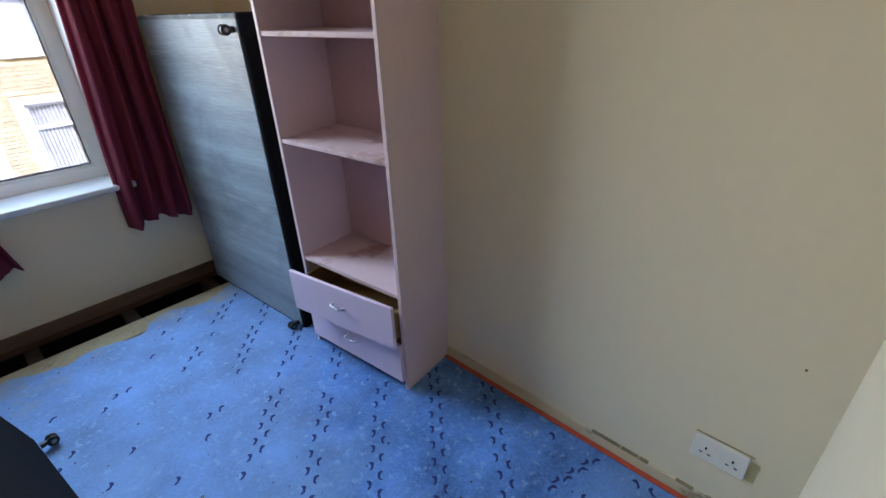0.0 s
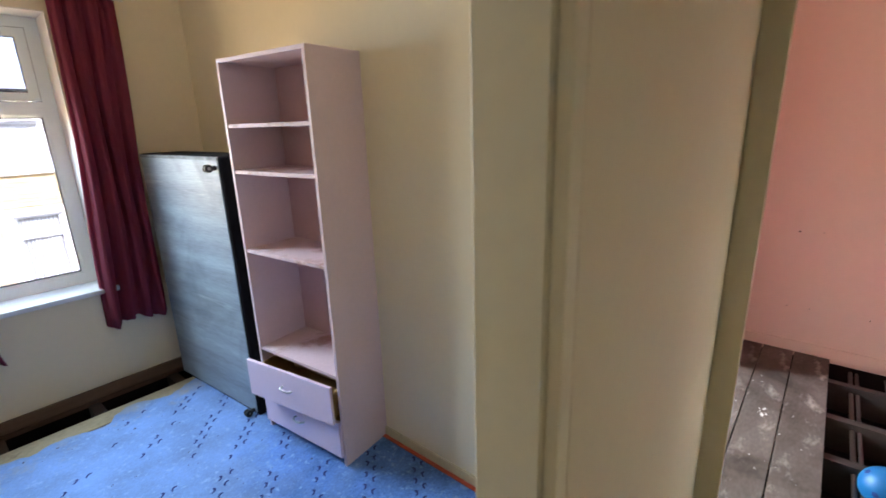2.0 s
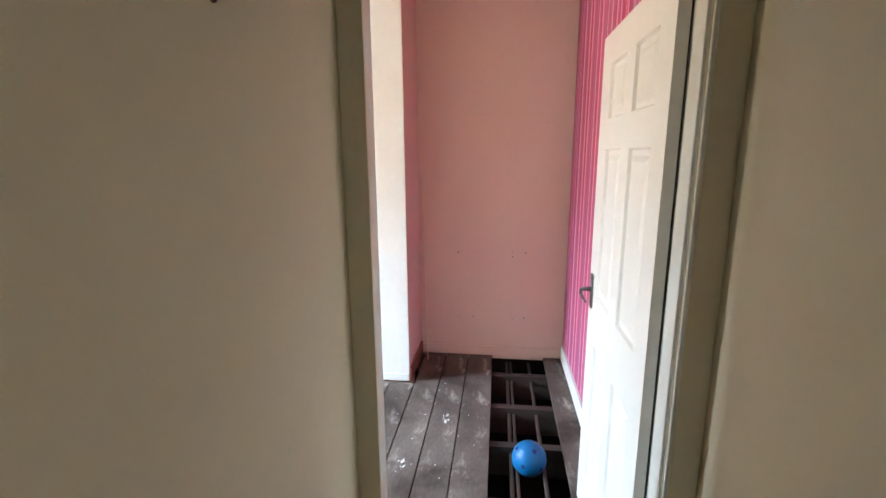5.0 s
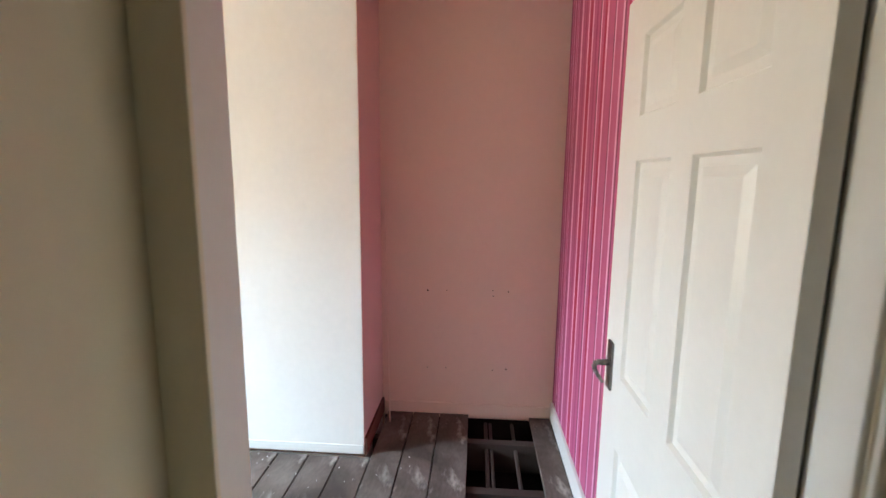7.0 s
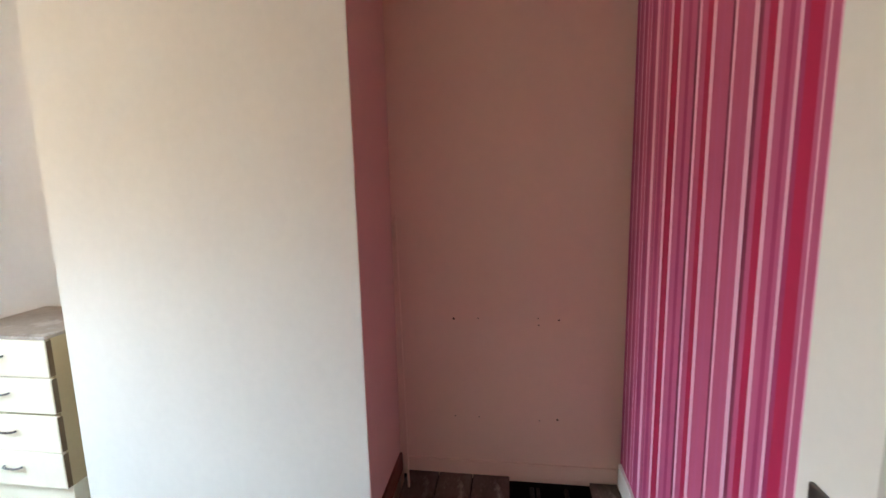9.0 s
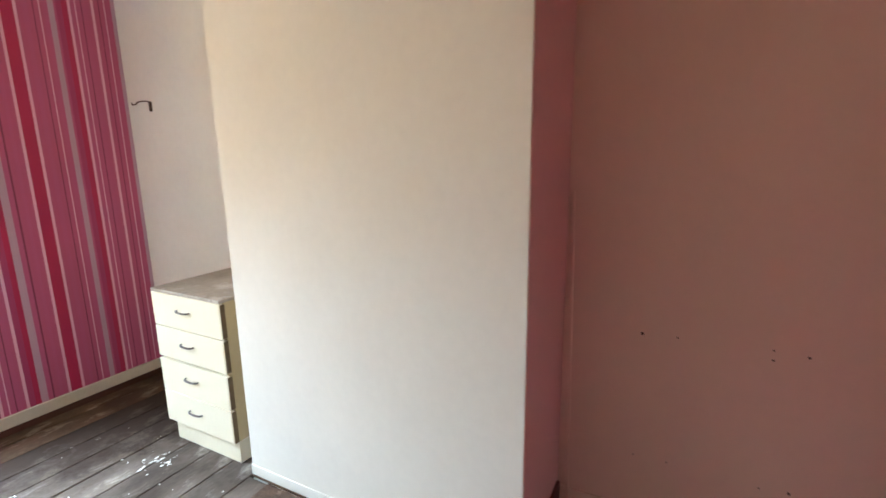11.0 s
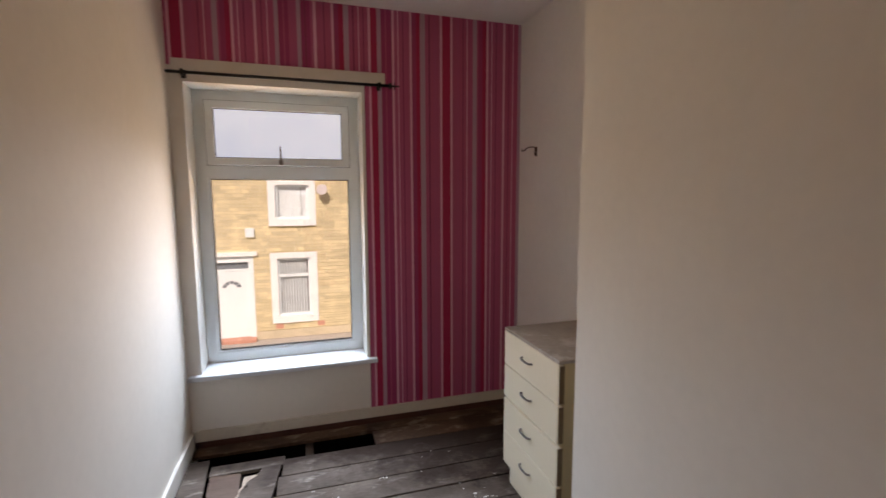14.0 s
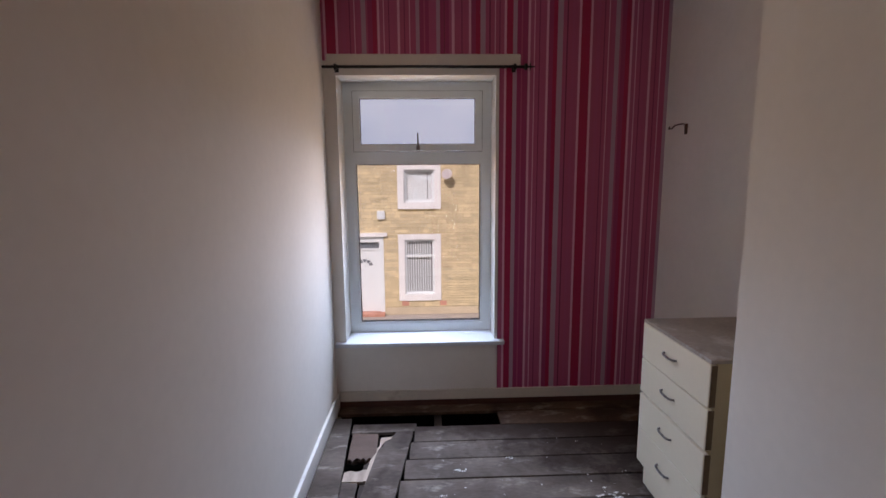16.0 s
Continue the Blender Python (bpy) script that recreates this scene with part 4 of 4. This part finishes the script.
    boxes("transom_pane", [((dr[0] + 0.12, y + 0.09, -0.52), (dr[1] - 0.14, y + 0.1, dr[3] - 0.18))], PANE, d)
    bm = bmesh.new()
    cx, cz = (dr[0] + dr[1]) / 2, -1.08
    for k in range(5):
        a0, a1 = math.pi * (0.04 + k * 0.19), math.pi * (0.04 + k * 0.19 + 0.15)
        q = [(cx + r * math.cos(a), cz + r * 0.85 * math.sin(a)) for r, a in ((0.15, a0), (0.26, a0), (0.26, a1), (0.15, a1))]
        f = [bm.verts.new((px, y + 0.064, pz)) for px, pz in q]
        g = [bm.verts.new((px, y + 0.07, pz)) for px, pz in q]
        bm.faces.new(f)
        for i in range(4):
            bm.faces.new((f[i], f[(i + 1) % 4], g[(i + 1) % 4], g[i]))
    part("fan_light", bm, PANE, door)
    boxes("lintel", [((dr[0] - 0.15, y - 0.09, dr[3]), (dr[1] + 0.12, y + 0.14, dr[3] + 0.12))], SURROUND, d, "moulded white door head")
    boxes("door_step", [((dr[0], y - 0.25, z0), (dr[1], y + 0.1, z0 + 0.09))], BRICKRED, d)
    boxes("alarm_box", [((-2.57, y - 0.08, 0.40), (-2.33, y, 0.66))], UPVC, d, "white alarm box", bevel=0.01)
    for x in (-1.75, -0.55):
        boxes("air_brick", [((x - 0.11, y - 0.012, z0 + 0.28), (x + 0.11, y + 0.01, z0 + 0.43))], BRICKRED, d, "red air brick")
    bm = bmesh.new()
    rod(bm, (0.62, y - 0.07, z0), (0.62, y - 0.07, z1), 0.045)
    part("drainpipe", bm, UPVC, d, "white drainpipe", smooth=True)
    bm = bmesh.new()
    rod(bm, (-0.42, y - 0.26, 1.76), (-0.40, y - 0.20, 1.74), 0.16, 0.05, 18)
    rod(bm, (-0.40, y - 0.20, 1.74), (-0.38, y, 1.7), 0.014)
    part("satellite_dish", bm, mat("pale grey dish", rgb(190, 180, 178), 0.5, 0.05, 3, 40, 0.05), d, "grey satellite dish")


STONES = mat("buff coursed sandstone", rgb(226, 209, 168), 0.85, 0.18, 2.2, 40, 0.4)
nodes, links = STONES.node_tree.nodes, STONES.node_tree.links
geo, mr, mx = nodes.new("ShaderNodeNewGeometry"), nodes.new("ShaderNodeMapRange"), nodes.new("ShaderNodeMix")
mr.inputs[3].default_value, mr.inputs[4].default_value = 0.86, 1.1
mx.data_type, mx.blend_type = "RGBA", "MULTIPLY"
mx.inputs[0].default_value = 1.0
links.new(geo.outputs["Random Per Island"], mr.inputs[0])
old = nodes["Principled BSDF"].inputs["Base Color"].links[0].from_socket
links.new(old, mx.inputs[6])
links.new(mr.outputs[0], mx.inputs[7])
links.new(mx.outputs[2], nodes["Principled BSDF"].inputs["Base Color"])
MORTAR = mat("sandy mortar", rgb(206, 187, 142), 0.9, 0.15, 3, 40, 0.3)
SLATE = mat("grey slate", rgb(120, 120, 128), 0.7, 0.15, 3, 40, 0.2)
PANE = mat("dark glazing", rgb(120, 126, 132), 0.08, 0.05, 2, 20, 0.0)
GREYROOM = mat("dim room wall", rgb(172, 174, 176), 0.8, 0.1, 2, 20, 0.0)
BRICKRED = mat("red brick", rgb(204, 150, 128), 0.85, 0.15, 4, 40, 0.3)
house()
def hazy_sky():
    """A bright hazy sky low over the roofs, far beyond the street."""
    m = bpy.data.materials.new("hazy sky")
    m.use_nodes = True
    n, l = m.node_tree.nodes, m.node_tree.links
    n.remove(n["Principled BSDF"])
    em, noi, ramp, tc = n.new("ShaderNodeEmission"), n.new("ShaderNodeTexNoise"), n.new("ShaderNodeValToRGB"), n.new("ShaderNodeTexCoord")
    noi.inputs["Scale"].default_value = 0.03
    noi.inputs["Detail"].default_value = 5
    ramp.color_ramp.elements[0].position, ramp.color_ramp.elements[0].color = 0.35, (0.60, 0.70, 0.84, 1)
    ramp.color_ramp.elements[1].position, ramp.color_ramp.elements[1].color = 0.65, (0.80, 0.88, 0.97, 1)
    l.new(tc.outputs["Object"], noi.inputs[0])
    l.new(noi.outputs[0], ramp.inputs[0])
    l.new(ramp.outputs[0], em.inputs[0])
    em.inputs[1].default_value = 1.3
    l.new(em.outputs[0], n["Material Output"].inputs[0])
    setting(boxes("backdrop", [((-260, 150, -3), (260, 152, 110))], m), "pale hazy sky beyond the roofs", "sky")


hazy_sky()
setting(boxes("ground", [((-400, 3.25, -2.95), (400, 400, -2.80))], ASPHALT), "grey tarmac street", "road")
setting(boxes("pavement", [((-60, 12.2, -2.80), (60, 14.02, -2.66))], mat("concrete paving", rgb(186, 178, 168), 0.9, 0.12, 2, 50, 0.2)), "pale paved footway with a kerb", "pavement")
setting(boxes("pavement_near", [((-60, 3.25, -2.80), (60, 5.0, -2.66))], mat("concrete footway", rgb(186, 178, 168), 0.9, 0.12, 2, 50, 0.2)), "pale paved footway below the windows", "pavement")


# ---- floor pieces of the pink room ----
def pink_floor():
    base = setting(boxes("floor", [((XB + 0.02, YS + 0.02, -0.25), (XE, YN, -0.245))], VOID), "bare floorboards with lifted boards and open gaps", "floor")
    meshes = {}

    def board(x0, x1, y0, y1, m=BOARD, z=0.0, turn=0.0, at=None, tilt=0.0):
        key = (round(x1 - x0, 3), round(y1 - y0, 3), m.name)
        if key not in meshes:
            bm = bmesh.new()
            L, W = x1 - x0, y1 - y0
            box(bm, (-L / 2, -W / 2, -0.022), (L / 2, W / 2, 0))
            bmesh.ops.bevel(bm, geom=[e for e in bm.edges if abs(e.verts[0].co.z) < 1e-5 and abs(e.verts[1].co.z) < 1e-5], offset=0.002, segments=1, affect="EDGES")
            bmesh.ops.recalc_face_normals(bm, faces=bm.faces[:])
            me = bpy.data.meshes.new("floorboard")
            bm.to_mesh(me)
            bm.free()
            me.materials.append(m)
            meshes[key] = me
        ob = new("floorboard", meshes[key])
        c = at or ((x0 + x1) / 2, (y0 + y1) / 2)
        ob.matrix_world = pose(c[0], c[1], z, tilt, 0, turn)
        ob.parent = base
        return ob

    g = 0.003
    rnd = random.Random(4)
    lines = [-0.575, -0.385, -0.21, -0.04] + [-0.04 + 0.1733 * k for k in range(1, 16)]
    for a, b in zip(lines, lines[1:]):
        z = rnd.uniform(-0.002, 0.002)
        right = XE if (b <= 0.0 or a > 1.33) else -0.017
        left = XB + 0.02
        if 1.2 < a:
            left = -1.148 - 0.125 * (2.49 - (a + b) / 2)
        board(left, right - 0.002, a + g, b - g, z=z)
    top = lines[-1]
    # board beside the wall, where the front gap is closed
    board(-0.60, XE - 0.02, top + g, top + 0.17, EDGEBOARD)
    board(XB + 0.02, XE - 0.02, 2.75, YN, EDGEBOARD, z=-0.006)
    board(-1.69, XE - 0.016, YS + 0.02, -0.965)
    # short boards running towards the window, one of them broken
    pale = mat("torn pale wood", rgb(100, 80, 69), 0.8, 0.3, 5, 60, 0.3, stretch=(0.5, 4, 4))
    torn = mat("fresh torn wood", rgb(172, 153, 137), 0.85, 0.3, 6, 60, 0.4, stretch=(4, 0.5, 4))

    def slab(outline, m, z, name="floorboard"):
        """A board cut or broken to an outline."""
        bm = bmesh.new()
        low = [bm.verts.new((x, y, z - 0.02)) for x, y in outline]
        high = [bm.verts.new((x, y, z)) for x, y in outline]
        bm.faces.new(high)
        bm.faces.new(low[::-1])
        for k in range(len(outline)):
            q = (k + 1) % len(outline)
            bm.faces.new((low[k], low[q], high[q], high[k]))
        bmesh.ops.triangulate(bm, faces=[f for f in bm.faces if len(f.verts) > 4])
        return part(name, bm, m, base)

    def tear(a, b, teeth, depth, seed):
        """Ragged line from a to b."""
        rn = random.Random(seed)
        a, b = Vector(a), Vector(b)
        side = Vector((-(b - a).y, (b - a).x)).normalized()
        return [tuple(a.lerp(b, k / teeth) + side * (rn.uniform(-depth, depth) if 0 < k < teeth else 0)) for k in range(teeth + 1)]

    slab([(-1.668, 1.35), (-1.475, 1.35), (-1.512, 1.922), (-1.561, 2.665), (-1.668, 2.665)], BOARD, 0.008)
    slab([(-1.488, 1.35), (-1.300, 1.35), (-1.230, 1.908), (-1.158, 2.495)] + tear((-1.248, 2.50), (-1.357, 2.275), 11, 0.016, 3) + [(-1.365, 2.215), (-1.401, 1.917)], BOARD, 0.010)
    slab([(-1.530, 2.505), (-1.372, 2.492), (-1.364, 2.30)] + tear((-1.385, 2.24), (-1.518, 2.228), 9, 0.018, 8), pale, -0.003)
    slab([(-1.349, 2.45), (-1.235, 2.46), (-1.25, 2.30), (-1.36, 2.03)] + tear((-1.408, 2.05), (-1.349, 2.45), 9, 0.010, 5), torn, -0.004)
    slab(tear((-1.520, 2.135), (-1.40, 2.155), 6, 0.008, 2) + [(-1.38, 2.05), (-1.52, 2.06)], torn, -0.013)
    slab([(-1.54, 1.35), (-1.44, 1.35), (-1.435, 2.045), (-1.535, 2.05)], BOARD, -0.012)
    slab([(-1.54, 2.508), (-1.14, 2.508), (-1.14, 2.602), (-1.54, 2.602)], BOARD, -0.002)
    bm = bmesh.new()
    for k in range(7):
        x = -1.345 + k * 0.013
        rod(bm, (x, 2.30 + 0.022 * k, 0.0), (x + 0.012, 2.37 + 0.020 * k, 0.006), 0.005, 0.001, 6)
    sp = part("splinter", bm, torn, base)
    sp["kind"] = "stuff"
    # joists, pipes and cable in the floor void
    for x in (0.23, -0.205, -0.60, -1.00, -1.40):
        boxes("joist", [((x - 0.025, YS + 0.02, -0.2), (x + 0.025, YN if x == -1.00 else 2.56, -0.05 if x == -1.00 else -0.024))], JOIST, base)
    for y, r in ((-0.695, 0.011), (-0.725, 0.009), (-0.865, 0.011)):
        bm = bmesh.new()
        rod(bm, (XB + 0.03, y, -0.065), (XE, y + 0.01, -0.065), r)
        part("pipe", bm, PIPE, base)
    # near-black sheets hide the walls below the floor, as shade in the gaps
    boxes("void_shade", [((XE - 0.004, YS + 0.02, -0.25), (XE - 0.0005, -0.02, -0.03)), ((XB + 0.02, YN - 0.004, -0.25), (XE - 0.01, YN - 0.0005, -0.03)), ((XB + 0.021, YS + 0.0005, -0.25), (XE - 0.005, YS + 0.004, -0.03))], VOID, base)
    boxes("hearth", [((-0.30, 0.74, -0.03), (-0.017, 1.22, 0.0045))], RUBBLE, base, "brown hearth patch")


pink_floor()


def litter():
    rnd = random.Random(21)
    bm = bmesh.new()
    chalk = mat("white paint spatter", rgb(224, 220, 214), 0.8, 0.05, 6, 60, 0.1)
    spots = []
    for x, y, r in ((-0.45, -0.31, 0.03), (-0.86, -0.13, 0.025), (-0.18, 1.88, 0.045), (-0.13, 1.80, 0.03), (-0.9, 2.1, 0.02), (-1.0, 1.9, 0.012), (-0.62, 2.2, 0.015), (-0.75, 1.75, 0.02)):
        spots += [(x + rnd.gauss(0, r), y + rnd.gauss(0, 0.4 * r), r * rnd.uniform(0.08, 0.4)) for _ in range(16)]
    spots += [(rnd.uniform(-1.1, 0.0), rnd.uniform(-0.5, 2.4), rnd.uniform(0.002, 0.007)) for _ in range(140)]
    for x, y, r in spots:
        k = 9
        ring = [bm.verts.new((x + r * rnd.uniform(0.3, 1.3) * math.cos(6.283 * i / k), y + 0.6 * r * rnd.uniform(0.3, 1.3) * math.sin(6.283 * i / k), 0.0048)) for i in range(k)]
        bm.faces.new(ring)
    tide = bmesh.new()
    last = None
    for k in range(34):
        a = 2.4 - 0.16 * k
        w = 0.018 + 0.009 * math.sin(k * 1.7)
        pair = [tide.verts.new((-0.352 + (0.040 + 0.0012 * k + e) * math.cos(a), 2.405 + (0.075 + 0.001 * k + e) * math.sin(a) + 0.004 * math.sin(3 * a), 0.0046)) for e in (-w / 2, w / 2)]
        if last:
            tide.faces.new((last[0], pair[0], pair[1], last[1]))
        last = pair
    tagged(part("damp_ring", tide, mat("brown damp stain", rgb(54, 38, 30), 0.8, 0.25, 12, 80, 0.2)), "dried brown damp ring on the floorboards", "stain", kind="stuff")
    tagged(part("paint_spatter", bm, chalk), "white paint splashes on the floorboards", "paint", kind="stuff")


litter()
